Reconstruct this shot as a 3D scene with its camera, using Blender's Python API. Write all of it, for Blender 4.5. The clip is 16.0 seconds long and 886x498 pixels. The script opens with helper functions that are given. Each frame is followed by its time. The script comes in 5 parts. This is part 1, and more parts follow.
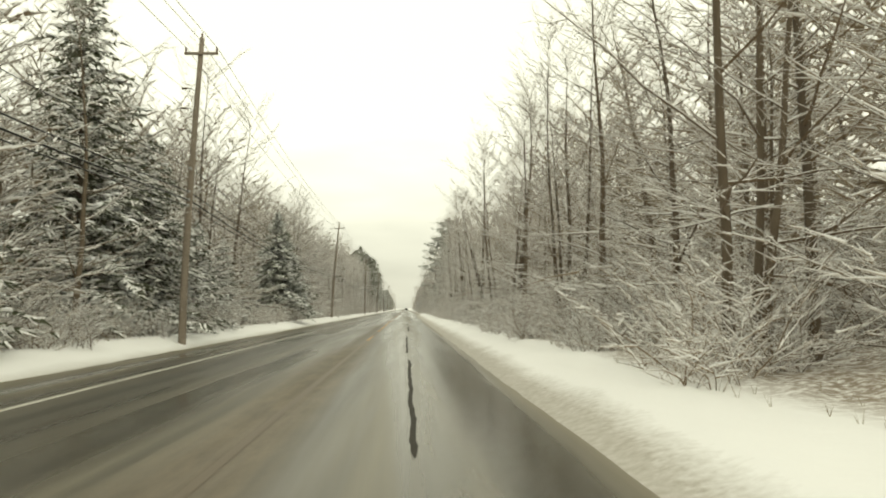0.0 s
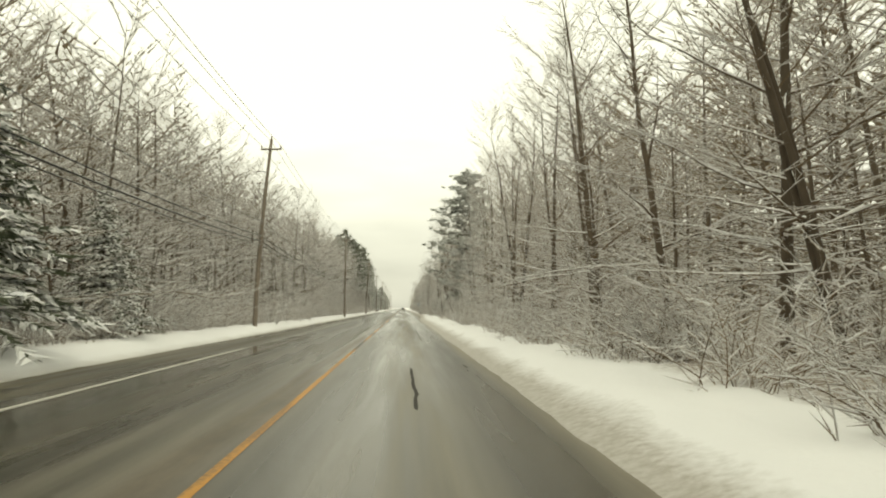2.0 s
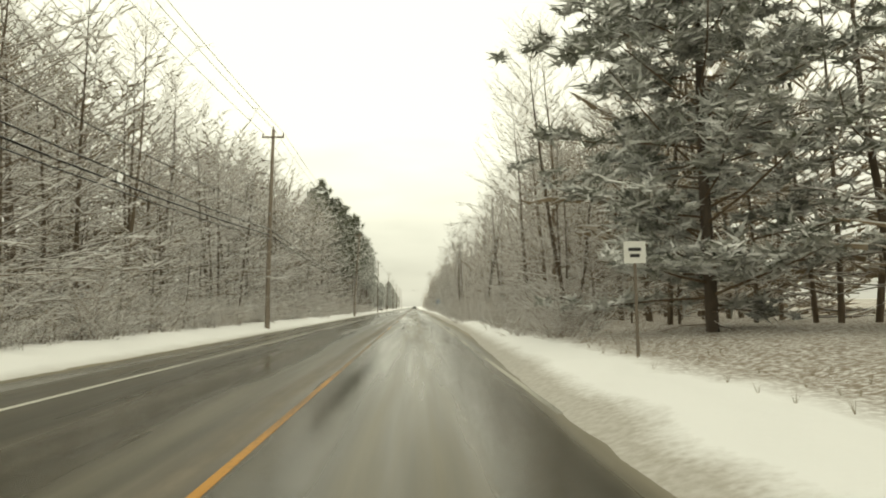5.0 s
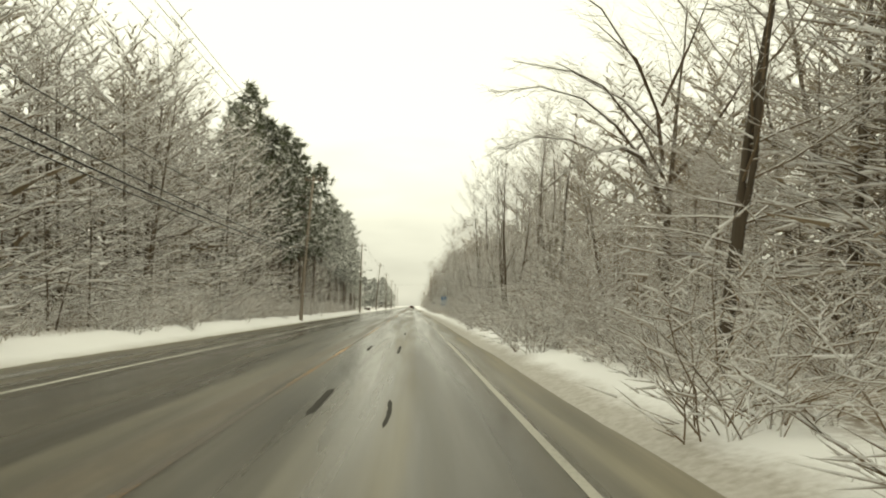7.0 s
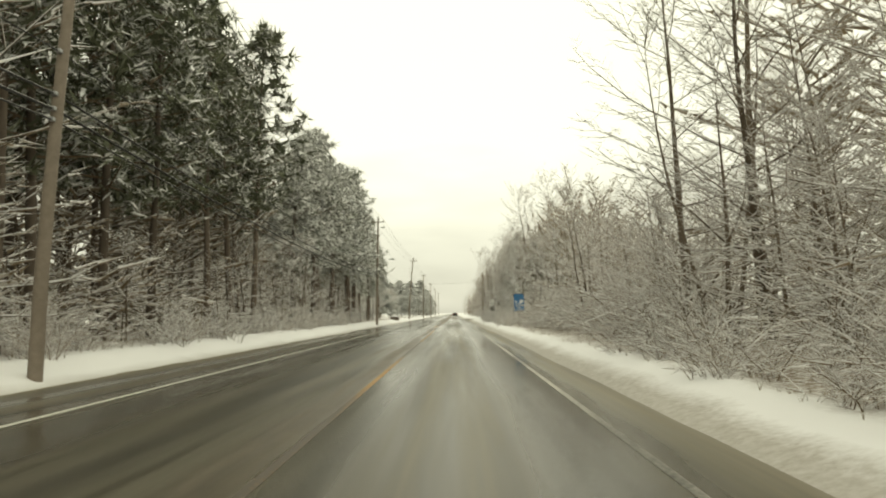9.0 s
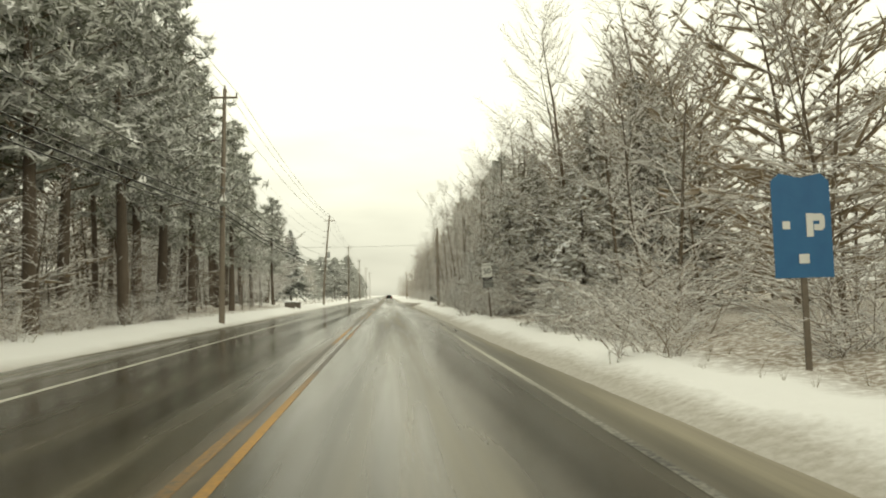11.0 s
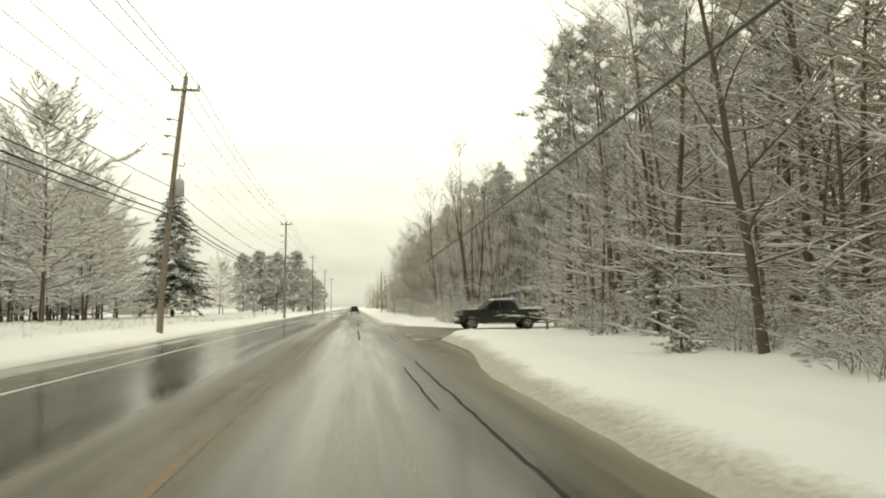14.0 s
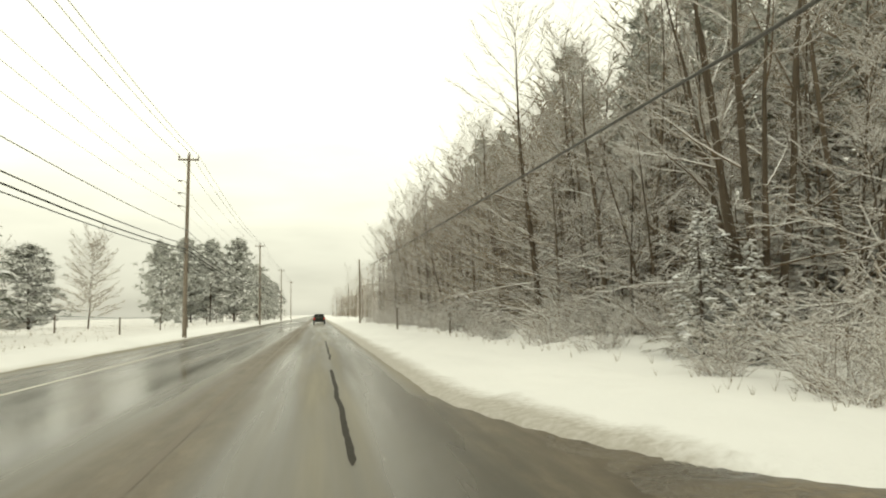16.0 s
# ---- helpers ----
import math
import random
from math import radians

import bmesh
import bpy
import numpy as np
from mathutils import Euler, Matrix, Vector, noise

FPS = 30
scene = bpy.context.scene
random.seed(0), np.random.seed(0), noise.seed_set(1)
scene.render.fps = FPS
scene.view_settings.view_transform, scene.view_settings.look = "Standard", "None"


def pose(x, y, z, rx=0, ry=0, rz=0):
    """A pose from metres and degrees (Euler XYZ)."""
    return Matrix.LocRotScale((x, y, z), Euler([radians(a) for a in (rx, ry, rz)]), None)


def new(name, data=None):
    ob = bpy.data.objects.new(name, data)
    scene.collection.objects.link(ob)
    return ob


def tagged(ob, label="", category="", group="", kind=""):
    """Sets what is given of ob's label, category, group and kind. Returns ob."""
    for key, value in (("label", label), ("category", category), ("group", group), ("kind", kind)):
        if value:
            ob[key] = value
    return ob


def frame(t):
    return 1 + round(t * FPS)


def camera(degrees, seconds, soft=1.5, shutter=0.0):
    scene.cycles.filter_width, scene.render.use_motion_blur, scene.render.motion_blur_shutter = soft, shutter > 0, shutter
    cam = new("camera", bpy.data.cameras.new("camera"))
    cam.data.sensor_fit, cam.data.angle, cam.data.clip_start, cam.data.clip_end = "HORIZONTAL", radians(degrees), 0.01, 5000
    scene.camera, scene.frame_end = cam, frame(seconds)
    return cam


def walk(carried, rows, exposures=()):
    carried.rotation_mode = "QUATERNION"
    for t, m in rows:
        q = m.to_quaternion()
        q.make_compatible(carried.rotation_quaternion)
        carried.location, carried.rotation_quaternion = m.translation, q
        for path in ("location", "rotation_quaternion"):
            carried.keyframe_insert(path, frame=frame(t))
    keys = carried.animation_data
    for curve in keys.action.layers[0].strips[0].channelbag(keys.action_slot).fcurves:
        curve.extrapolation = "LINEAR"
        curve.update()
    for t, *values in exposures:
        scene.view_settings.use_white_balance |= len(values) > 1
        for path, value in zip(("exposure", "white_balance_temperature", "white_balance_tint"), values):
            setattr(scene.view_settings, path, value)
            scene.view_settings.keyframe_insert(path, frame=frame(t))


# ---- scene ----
cam = camera(63.0, 16.0, soft=2.0)
PATH = [
    (0, -0.00, -2.97, 1.41, 94.63, 1.28, -2.90),
    (0.5, -0.04, 8.71, 1.41, 94.75, 1.19, -2.94),
    (1, 0.00, 21.56, 1.41, 94.84, 0.79, -3.03),
    (1.5, -0.14, 34.19, 1.41, 94.90, 0.59, -3.26),
    (2, -0.07, 46.91, 1.41, 94.59, 1.22, -3.16),
    (2.5, -0.12, 59.03, 1.41, 94.33, 1.13, -3.05),
    (3, -0.20, 70.85, 1.41, 94.47, 1.52, -3.27),
    (3.5, -0.09, 82.73, 1.41, 94.54, 1.19, -3.05),
    (4, -0.29, 94.90, 1.41, 94.51, 1.27, -2.48),
    (6.5, 0.41, 154.72, 1.41, 94.53, 0.60, -2.07),
    (7, 0.43, 167.47, 1.41, 94.50, -0.09, -2.38),
    (7.5, 0.28, 180.02, 1.41, 95.12, -0.45, -2.06),
    (8, 0.26, 192.38, 1.41, 94.59, 0.96, -0.54),
    (8.5, 0.10, 204.16, 1.41, 94.93, 1.53, 0.40),
    (9, -0.04, 216.07, 1.41, 95.07, 1.11, 0.94),
    (9.5, -0.20, 227.30, 1.41, 94.41, 2.39, -2.71),
    (12, -0.40, 287.28, 1.41, 93.47, 1.63, -4.46),
    (12.5, -0.30, 298.75, 1.41, 93.78, 1.04, -4.50),
    (13, -0.20, 310.69, 1.41, 94.45, 0.43, -6.05),
    (13.5, -0.20, 321.89, 1.41, 94.49, 0.73, -6.14),
    (14, -0.18, 333.22, 1.41, 94.48, 0.78, -7.00),
    (14.5, -0.18, 344.37, 1.41, 94.98, 0.18, -7.64),
    (15, -0.17, 355.96, 1.41, 94.88, 0.63, -7.90),
    (15.5, -0.14, 367.33, 1.41, 95.04, 0.80, -7.20),
    (16, -0.17, 379.06, 1.41, 94.99, 1.20, -9.75),
]
walk(cam, [(r[0], pose(*r[1:])) for r in PATH],
     exposures=[(0, -0.95, 7900, -3), (8, -0.95, 8050, -3), (16, -0.95, 7850, -2)])

# ---- overcast winter sky and a weak, wide sun ----
SUN_EL, SUN_AZ = 32, 150
world = bpy.data.worlds.new("overcast_sky")
scene.world = world
world.use_nodes = True
wn, wl = world.node_tree.nodes, world.node_tree.links
wn.clear()
w_out = wn.new("ShaderNodeOutputWorld")
w_sky = wn.new("ShaderNodeTexSky")
w_sky.sky_type, w_sky.sun_disc = "NISHITA", False
w_sky.sun_elevation, w_sky.sun_rotation = radians(SUN_EL), radians(SUN_AZ)
w_bg = wn.new("ShaderNodeBackground")
w_bg.inputs[1].default_value = 0.10
wl.new(w_sky.outputs[0], w_bg.inputs[0])
w_tc = wn.new("ShaderNodeTexCoord")
w_sep = wn.new("ShaderNodeSeparateXYZ")
wl.new(w_tc.outputs["Generated"], w_sep.inputs[0])
w_noise = wn.new("ShaderNodeTexNoise")
w_noise.inputs["Scale"].default_value, w_noise.inputs["Detail"].default_value = 5.0, 6.0
w_map = wn.new("ShaderNodeMapping")
w_map.inputs["Scale"].default_value = (1.0, 1.0, 5.0)
wl.new(w_tc.outputs["Generated"], w_map.inputs[0])
wl.new(w_map.outputs[0], w_noise.inputs["Vector"])
w_add = wn.new("ShaderNodeMath")
w_add.operation = "MULTIPLY_ADD"
w_add.inputs[1].default_value = 0.16
wl.new(w_noise.outputs[0], w_add.inputs[0])
wl.new(w_sep.outputs[2], w_add.inputs[2])
w_rng = wn.new("ShaderNodeMapRange")
for i, v in zip((1, 2, 3, 4), (0.05, 0.30, 1.2, 2.6)):
    w_rng.inputs[i].default_value = v
wl.new(w_add.outputs[0], w_rng.inputs[0])
w_cloud = wn.new("ShaderNodeBackground")
w_cloud.inputs[0].default_value = (0.98, 0.99, 0.985, 1)
wl.new(w_rng.outputs[0], w_cloud.inputs[1])
w_mix = wn.new("ShaderNodeMixShader")
w_mix.inputs[0].default_value = 0.92
wl.new(w_bg.outputs[0], w_mix.inputs[1])
wl.new(w_cloud.outputs[0], w_mix.inputs[2])
wl.new(w_mix.outputs[0], w_out.inputs[0])
sun = new("sun", bpy.data.lights.new("sun", "SUN"))
sun.data.energy, sun.data.angle, sun.data.color = 0.6, radians(40), (1.0, 0.97, 0.92)
sun.rotation_euler = (radians(90 - SUN_EL), 0, radians(180 - SUN_AZ))


# ---- materials ----
def material(name):
    m = bpy.data.materials.new(name)
    m.use_nodes = True
    nt = m.node_tree
    return m, nt, nt.nodes["Principled BSDF"]


def node(nt, kind, **values):
    n = nt.nodes.new(kind)
    for k, v in values.items():
        n.inputs[k.replace("_", " ")].default_value = v
    return n


def math_node(nt, op, a, b=None, c=None):
    n = nt.nodes.new("ShaderNodeMath")
    n.operation = op
    for i, v in enumerate((a, b, c)):
        if v is None:
            continue
        if isinstance(v, (int, float)):
            n.inputs[i].default_value = v
        else:
            nt.links.new(v, n.inputs[i])
    return n.outputs[0]


def mix_col(nt, fac, a, b):
    n = nt.nodes.new("ShaderNodeMix")
    n.data_type = "RGBA"
    for i, v in ((0, fac), (6, a), (7, b)):
        if isinstance(v, (int, float)):
            n.inputs[i].default_value = v
        elif isinstance(v, tuple):
            n.inputs[i].default_value = (*v, 1)
        else:
            nt.links.new(v, n.inputs[i])
    return n.outputs[2]


def noise_out(nt, scale, detail=4.0, coords="Object", stretch=None, rough=0.55):
    tc = nt.nodes.new("ShaderNodeTexCoord")
    src = tc.outputs[coords]
    if stretch:
        mp = nt.nodes.new("ShaderNodeMapping")
        mp.inputs["Scale"].default_value = stretch
        nt.links.new(src, mp.inputs[0])
        src = mp.outputs[0]
    n = node(nt, "ShaderNodeTexNoise", Scale=scale, Detail=detail, Roughness=rough)
    nt.links.new(src, n.inputs["Vector"])
    return n.outputs[0]


def map_range(nt, v, a, b, c=0.0, d=1.0):
    n = nt.nodes.new("ShaderNodeMapRange")
    nt.links.new(v, n.inputs[0])
    for i, x in zip((1, 2, 3, 4), (a, b, c, d)):
        n.inputs[i].default_value = x
    return n.outputs[0]


def bump(nt, bsdf, height, strength=0.3, distance=0.02):
    n = node(nt, "ShaderNodeBump", Strength=strength, Distance=distance)
    nt.links.new(height, n.inputs["Height"])
    nt.links.new(n.outputs[0], bsdf.inputs["Normal"])


SNOW = (0.83, 0.83, 0.82)


def snow_edge(nt, sep):
    """Where the snow of our verge begins, along the road."""
    v = math_node(nt, "MULTIPLY_ADD", map_range(nt, sep.outputs[1], 125, 165), 0.95, 1.95)
    v = math_node(nt, "MULTIPLY_ADD", map_range(nt, sep.outputs[1], 255, 290), -0.3, v)
    v = math_node(nt, "MULTIPLY_ADD", map_range(nt, sep.outputs[1], 346, 358), 1.1, v)
    v = math_node(nt, "MULTIPLY_ADD", map_range(nt, sep.outputs[1], 380, 392), -1.85, v)
    return math_node(nt, "SUBTRACT", sep.outputs[0], v)



def snowy(name, dark, light, thr, soft=0.35, scale=9.0, rough=0.85, amp=0.6, vary=0.25, grip=1.0, clump=0.35):
    """Bark or needles with snow lying on what faces up; thr: how steep a face still holds snow."""
    m, nt, b = material(name)
    grain = noise_out(nt, scale, 5.0, stretch=(1, 1, 0.3))
    patch = noise_out(nt, scale * clump, 3.0)
    base = mix_col(nt, grain, dark, light)
    info = nt.nodes.new("ShaderNodeObjectInfo")
    tone = map_range(nt, info.outputs["Random"], 0, 1, 1 - vary, 1 + vary)
    hsv = nt.nodes.new("ShaderNodeHueSaturation")
    nt.links.new(tone, hsv.inputs["Value"])
    nt.links.new(base, hsv.inputs["Color"])
    geo = nt.nodes.new("ShaderNodeNewGeometry")
    sep = nt.nodes.new("ShaderNodeSeparateXYZ")
    nt.links.new(geo.outputs["Normal"], sep.inputs[0])
    up = math_node(nt, "MULTIPLY_ADD", patch, amp, math_node(nt, "MULTIPLY", sep.outputs[2], grip))
    fac = map_range(nt, up, thr + amp * 0.5 - soft, thr + amp * 0.5 + soft)
    col = mix_col(nt, fac, hsv.outputs[0], SNOW)
    nt.links.new(col, b.inputs["Base Color"])
    b.inputs["Roughness"].default_value = rough
    b.inputs["Specular IOR Level"].default_value = 0.25
    bump(nt, b, grain, 0.5, 0.02)
    return m


def plain(name, a, b2, scale=12.0, rough=0.6, metal=0.0, spec=0.5, relief=0.15):
    m, nt, b = material(name)
    g = noise_out(nt, scale, 5.0)
    nt.links.new(mix_col(nt, g, a, b2), b.inputs["Base Color"])
    r = noise_out(nt, scale * 3, 3.0)
    nt.links.new(map_range(nt, r, 0.2, 0.8, max(0.02, rough - 0.12), min(1, rough + 0.12)), b.inputs["Roughness"])
    b.inputs["Metallic"].default_value = metal
    b.inputs["Specular IOR Level"].default_value = spec
    if relief:
        bump(nt, b, g, relief, 0.01)
    return m


M_BARK = snowy("bark", (0.070, 0.053, 0.037), (0.165, 0.130, 0.093), 0.5, 0.25, 7.0)
M_LIMB = snowy("limb", (0.101, 0.071, 0.045), (0.212, 0.155, 0.099), 0.18, 0.3, 9.0)
M_TWIG = snowy("twig", (0.133, 0.094, 0.059), (0.265, 0.198, 0.126), 0.18, 0.4, 6.0)
M_DEEP = snowy("deep_wood_twig", (0.14, 0.105, 0.068), (0.27, 0.212, 0.142), 0.36, 0.35, 3.0)
M_PINEBARK = snowy("pine_bark", (0.064, 0.050, 0.039), (0.145, 0.115, 0.088), 0.55, 0.2, 8.0)
M_NEEDLE = snowy("needles", (0.073, 0.082, 0.051), (0.15, 0.16, 0.10), 0.24, 0.3, 1.6, 0.7, 2.6, 0.25, 0.4, 0.7)
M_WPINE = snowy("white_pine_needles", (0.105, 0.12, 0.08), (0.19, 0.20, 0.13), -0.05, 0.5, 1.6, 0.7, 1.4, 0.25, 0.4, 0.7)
M_SPRUCE = snowy("spruce_needles", (0.058, 0.066, 0.040), (0.125, 0.135, 0.082), 0.16, 0.35, 1.6, 0.7, 1.1)
M_YARD = snowy("yard_spruce_needles", (0.060, 0.072, 0.045), (0.125, 0.14, 0.088), 0.16, 0.4, 1.6, 0.7, 1.4)
# snow dusting, thickened to stand in for haze over the far round pines
M_PALEPINE = snowy("snow_and_haze_needles", (0.080, 0.088, 0.055), (0.14, 0.152, 0.10), -0.06, 0.5, 1.6, 0.7, 1.4, 0.25, 0.4, 0.7)
M_CEDAR = snowy("cedar_sprays", (0.135, 0.115, 0.070), (0.225, 0.190, 0.120), 0.08, 0.35, 2.2, 0.7, 2.2, 0.25, 0.5, 0.9)
M_LYING = plain("snow_on_twigs", (0.70, 0.70, 0.69), (0.84, 0.84, 0.84), 3, 0.8, relief=0)
M_CLOT = plain("clotted_snow", (0.76, 0.77, 0.79), (0.85, 0.86, 0.87), 4, 0.8, relief=0.6)


def make_snow():
    m, nt, b = material("snow")
    big = noise_out(nt, 0.6, 6.0)
    fine = noise_out(nt, 9.0, 6.0)
    dirt = noise_out(nt, 0.35, 5.0, stretch=(1.0, 0.35, 1.0))
    tc = nt.nodes.new("ShaderNodeTexCoord")
    sep = nt.nodes.new("ShaderNodeSeparateXYZ")
    nt.links.new(tc.outputs["Object"], sep.inputs[0])
    x = sep.outputs[0]
    # sand and salt thrown up along both edges of the road
    near_r = map_range(nt, math_node(nt, "MULTIPLY_ADD", big, -0.6, math_node(nt, "MULTIPLY_ADD", fine, -0.35, snow_edge(nt, sep))), -0.35, 0.15, 1.0, 0.0)
    near_r = math_node(nt, "MULTIPLY", near_r, map_range(nt, x, 0.5, 1.0))
    near_l = map_range(nt, math_node(nt, "ABSOLUTE", math_node(nt, "ADD", x, 8.8)), 0.1, 0.7, 0.75, 0.0)
    spray = math_node(nt, "MULTIPLY", math_node(nt, "MAXIMUM", near_r, near_l), map_range(nt, fine, 0.3, 0.7, 0.7, 1.0))
    wood_l = math_node(nt, "MULTIPLY", map_range(nt, x, -10.5, -13.0, 0.0, 1.0), map_range(nt, sep.outputs[1], 352, 338, 0.25, 1.0))
    mound = math_node(nt, "MULTIPLY", map_range(nt, sep.outputs[1], 335, 341), map_range(nt, sep.outputs[1], 392, 388))
    mound = math_node(nt, "MULTIPLY_ADD", map_range(nt, sep.outputs[1], 386, 392), 0.5, mound)
    wood_r = map_range(nt, math_node(nt, "MULTIPLY_ADD", mound, -12.0, math_node(nt, "MULTIPLY_ADD", big, 1.2, x)), 4.6, 5.6, 0.0, 1.0)
    litter = math_node(nt, "MULTIPLY", math_node(nt, "MAXIMUM", wood_l, wood_r), map_range(nt, fine, 0.36, 0.56, 0.15, 0.92))
    col = mix_col(nt, map_range(nt, dirt, 0.35, 0.75, 0.0, 0.35), SNOW, (0.66, 0.66, 0.66))
    col = mix_col(nt, math_node(nt, "MULTIPLY", spray, 0.9), col, (0.33, 0.30, 0.25))
    col = mix_col(nt, litter, col, (0.20, 0.15, 0.10))
    nt.links.new(col, b.inputs["Base Color"])
    b.inputs["Roughness"].default_value = 0.75
    b.inputs["Specular IOR Level"].default_value = 0.2
    h = math_node(nt, "MULTIPLY_ADD", fine, 0.3, big)
    bump(nt, b, h, 0.55, 0.10)
    return m


def make_road():
    m, nt, b = material("wet_asphalt")
    tc = nt.nodes.new("ShaderNodeTexCoord")
    sep = nt.nodes.new("ShaderNodeSeparateXYZ")
    nt.links.new(tc.outputs["Object"], sep.inputs[0])
    wob = noise_out(nt, 0.12, 4.0, stretch=(0.5, 0.6, 1))
    x = math_node(nt, "ADD", sep.outputs[0], map_range(nt, wob, 0.2, 0.8, -0.22, 0.22))
    ramp = nt.nodes.new("ShaderNodeValToRGB")
    # slush by place across the road; pale lane centre also paints in sky sheen
    stops = [(-9.0, 0.5), (-8.3, 0.30), (-7.8, 0.06), (-7.25, 0.26), (-6.7, 0.06), (-6.1, 0.12), (-5.4, 0.0), (-4.6, 0.06), (-4.1, 0.14), (-3.5, 0.0),
             (-2.9, 0.18), (-2.2, 0.10), (-1.75, 0.16), (-1.2, 0.03), (-0.75, 0.17), (-0.4, 0.24), (0.35, 0.28), (0.85, 0.03),
             (1.45, 0.04), (1.85, 0.16), (2.3, 0.40), (3.0, 0.6)]
    els = ramp.color_ramp.elements
    while len(els) < len(stops):
        els.new(0.5)
    for e, (p, v) in zip(els, stops):
        e.position, e.color = (p + 9) / 12, (v, v, v, 1)
    nt.links.new(map_range(nt, x, -9, 3), ramp.inputs[0])
    streak = noise_out(nt, 1.6, 6.0, stretch=(1.6, 0.05, 1.0))
    patch = noise_out(nt, 0.45, 5.0, stretch=(1.0, 0.035, 1.0))
    grit = noise_out(nt, 60.0, 2.0)
    fleck = map_range(nt, noise_out(nt, 3.0, 6.0, stretch=(1.0, 0.25, 1.0), rough=0.7), 0.3, 0.7)
    s = math_node(nt, "MULTIPLY", ramp.outputs[0], map_range(nt, streak, 0.3, 0.72, 0.35, 1.7))
    s = math_node(nt, "MULTIPLY", s, map_range(nt, patch, 0.3, 0.7, 0.6, 1.4))
    # sanded slush thickening towards the snow of the verge
    rim = map_range(nt, math_node(nt, "MULTIPLY_ADD", streak, 0.3, snow_edge(nt, sep)), -0.38, 0.2)
    mouth = math_node(nt, "MULTIPLY", map_range(nt, sep.outputs[1], 358, 365), map_range(nt, sep.outputs[1], 391, 387))
    rim = math_node(nt, "MULTIPLY", rim, math_node(nt, "MULTIPLY_ADD", mouth, -0.75, 1.0))
    s = math_node(nt, "MAXIMUM", s, math_node(nt, "MULTIPLY", rim, map_range(nt, streak, 0.3, 0.7, 0.75, 1.0)))
    # brown slush along the centre where the traffic has not cleared it
    where = math_node(nt, "MAXIMUM", map_range(nt, sep.outputs[1], 40, 18), map_range(nt, sep.outputs[1], 325, 345))
    mid = map_range(nt, math_node(nt, "ABSOLUTE", math_node(nt, "ADD", x, 1.9)), 0.3, 0.85, 1.0, 0.0)
    s = math_node(nt, "MULTIPLY_ADD", math_node(nt, "MULTIPLY", where, mid), map_range(nt, streak, 0.3, 0.7, 0.1, 0.3), s)
    asphalt = mix_col(nt, grit, (0.021, 0.019, 0.013), (0.046, 0.042, 0.029))
    worn = mix_col(nt, map_range(nt, streak, 0.35, 0.7), asphalt, (0.066, 0.060, 0.047))
    slush = mix_col(nt, streak, (0.20, 0.17, 0.112), (0.46, 0.42, 0.315))
    slush = mix_col(nt, rim, slush, (0.36, 0.32, 0.25))
    col = mix_col(nt, s, worn, slush)
    # dirty brown ridge that the wheels leave on both sides of the centre line
    ridge = map_range(nt, math_node(nt, "ABSOLUTE", math_node(nt, "ADD", x, 2.15)), 0.12, 0.42, 0.75, 0.0)
    ridge = math_node(nt, "MAXIMUM", ridge, math_node(nt, "MULTIPLY", where, mid))
    ridge = math_node(nt, "MULTIPLY", ridge, map_range(nt, streak, 0.3, 0.65, 0.55, 1.0))
    brown = mix_col(nt, fleck, (0.085, 0.068, 0.048), (0.185, 0.152, 0.108))
    col = mix_col(nt, ridge, col, brown)
    # mud and slush dragged out of the side drive
    turn = map_range(nt, math_node(nt, "MULTIPLY_ADD", fleck, 0.9, sep.outputs[0]), 1.7, 2.6)
    turn = math_node(nt, "MULTIPLY", turn, math_node(nt, "MULTIPLY", map_range(nt, sep.outputs[1], 344, 358), map_range(nt, sep.outputs[1], 396, 389)))
    col = mix_col(nt, turn, col, mix_col(nt, fleck, (0.060, 0.048, 0.034), (0.17, 0.143, 0.103)))
    nt.links.new(col, b.inputs["Base Color"])
    wet = map_range(nt, patch, 0.36, 0.60, 0.07, 0.34)
    # standing water in the oncoming lane further along
    far = math_node(nt, "MULTIPLY", map_range(nt, sep.outputs[1], 255, 300), map_range(nt, sep.outputs[1], 418, 398))
    lane = map_range(nt, sep.outputs[0], -2.9, -3.4)
    pool = math_node(nt, "MULTIPLY", far, lane)
    r = math_node(nt, "MULTIPLY", wet, math_node(nt, "MULTIPLY_ADD", pool, -0.5, 1.0))
    r = math_node(nt, "ADD", r, math_node(nt, "MULTIPLY", math_node(nt, "MAXIMUM", s, math_node(nt, "MULTIPLY", ridge, 0.7)), 0.55))
    nt.links.new(r, b.inputs["Roughness"])
    b.inputs["Specular IOR Level"].default_value = 0.24
    hgt = math_node(nt, "MULTIPLY_ADD", s, 1.4, math_node(nt, "MULTIPLY", grit, 0.10))
    bump(nt, b, hgt, 0.25, 0.02)
    return m


def make_line(name, paint, asphalt=(0.05, 0.048, 0.044), lo=0.40, hi=0.62):
    m, nt, b = material(name)
    wear = noise_out(nt, 0.35, 6.0, stretch=(3.0, 0.25, 1.0))
    fine = noise_out(nt, 14.0, 4.0)
    f = map_range(nt, math_node(nt, "MULTIPLY_ADD", fine, 0.25, wear), lo + 0.1, hi + 0.1)
    nt.links.new(mix_col(nt, f, paint, asphalt), b.inputs["Base Color"])
    b.inputs["Roughness"].default_value = 0.5
    b.inputs["Specular IOR Level"].default_value = 0.2
    return m


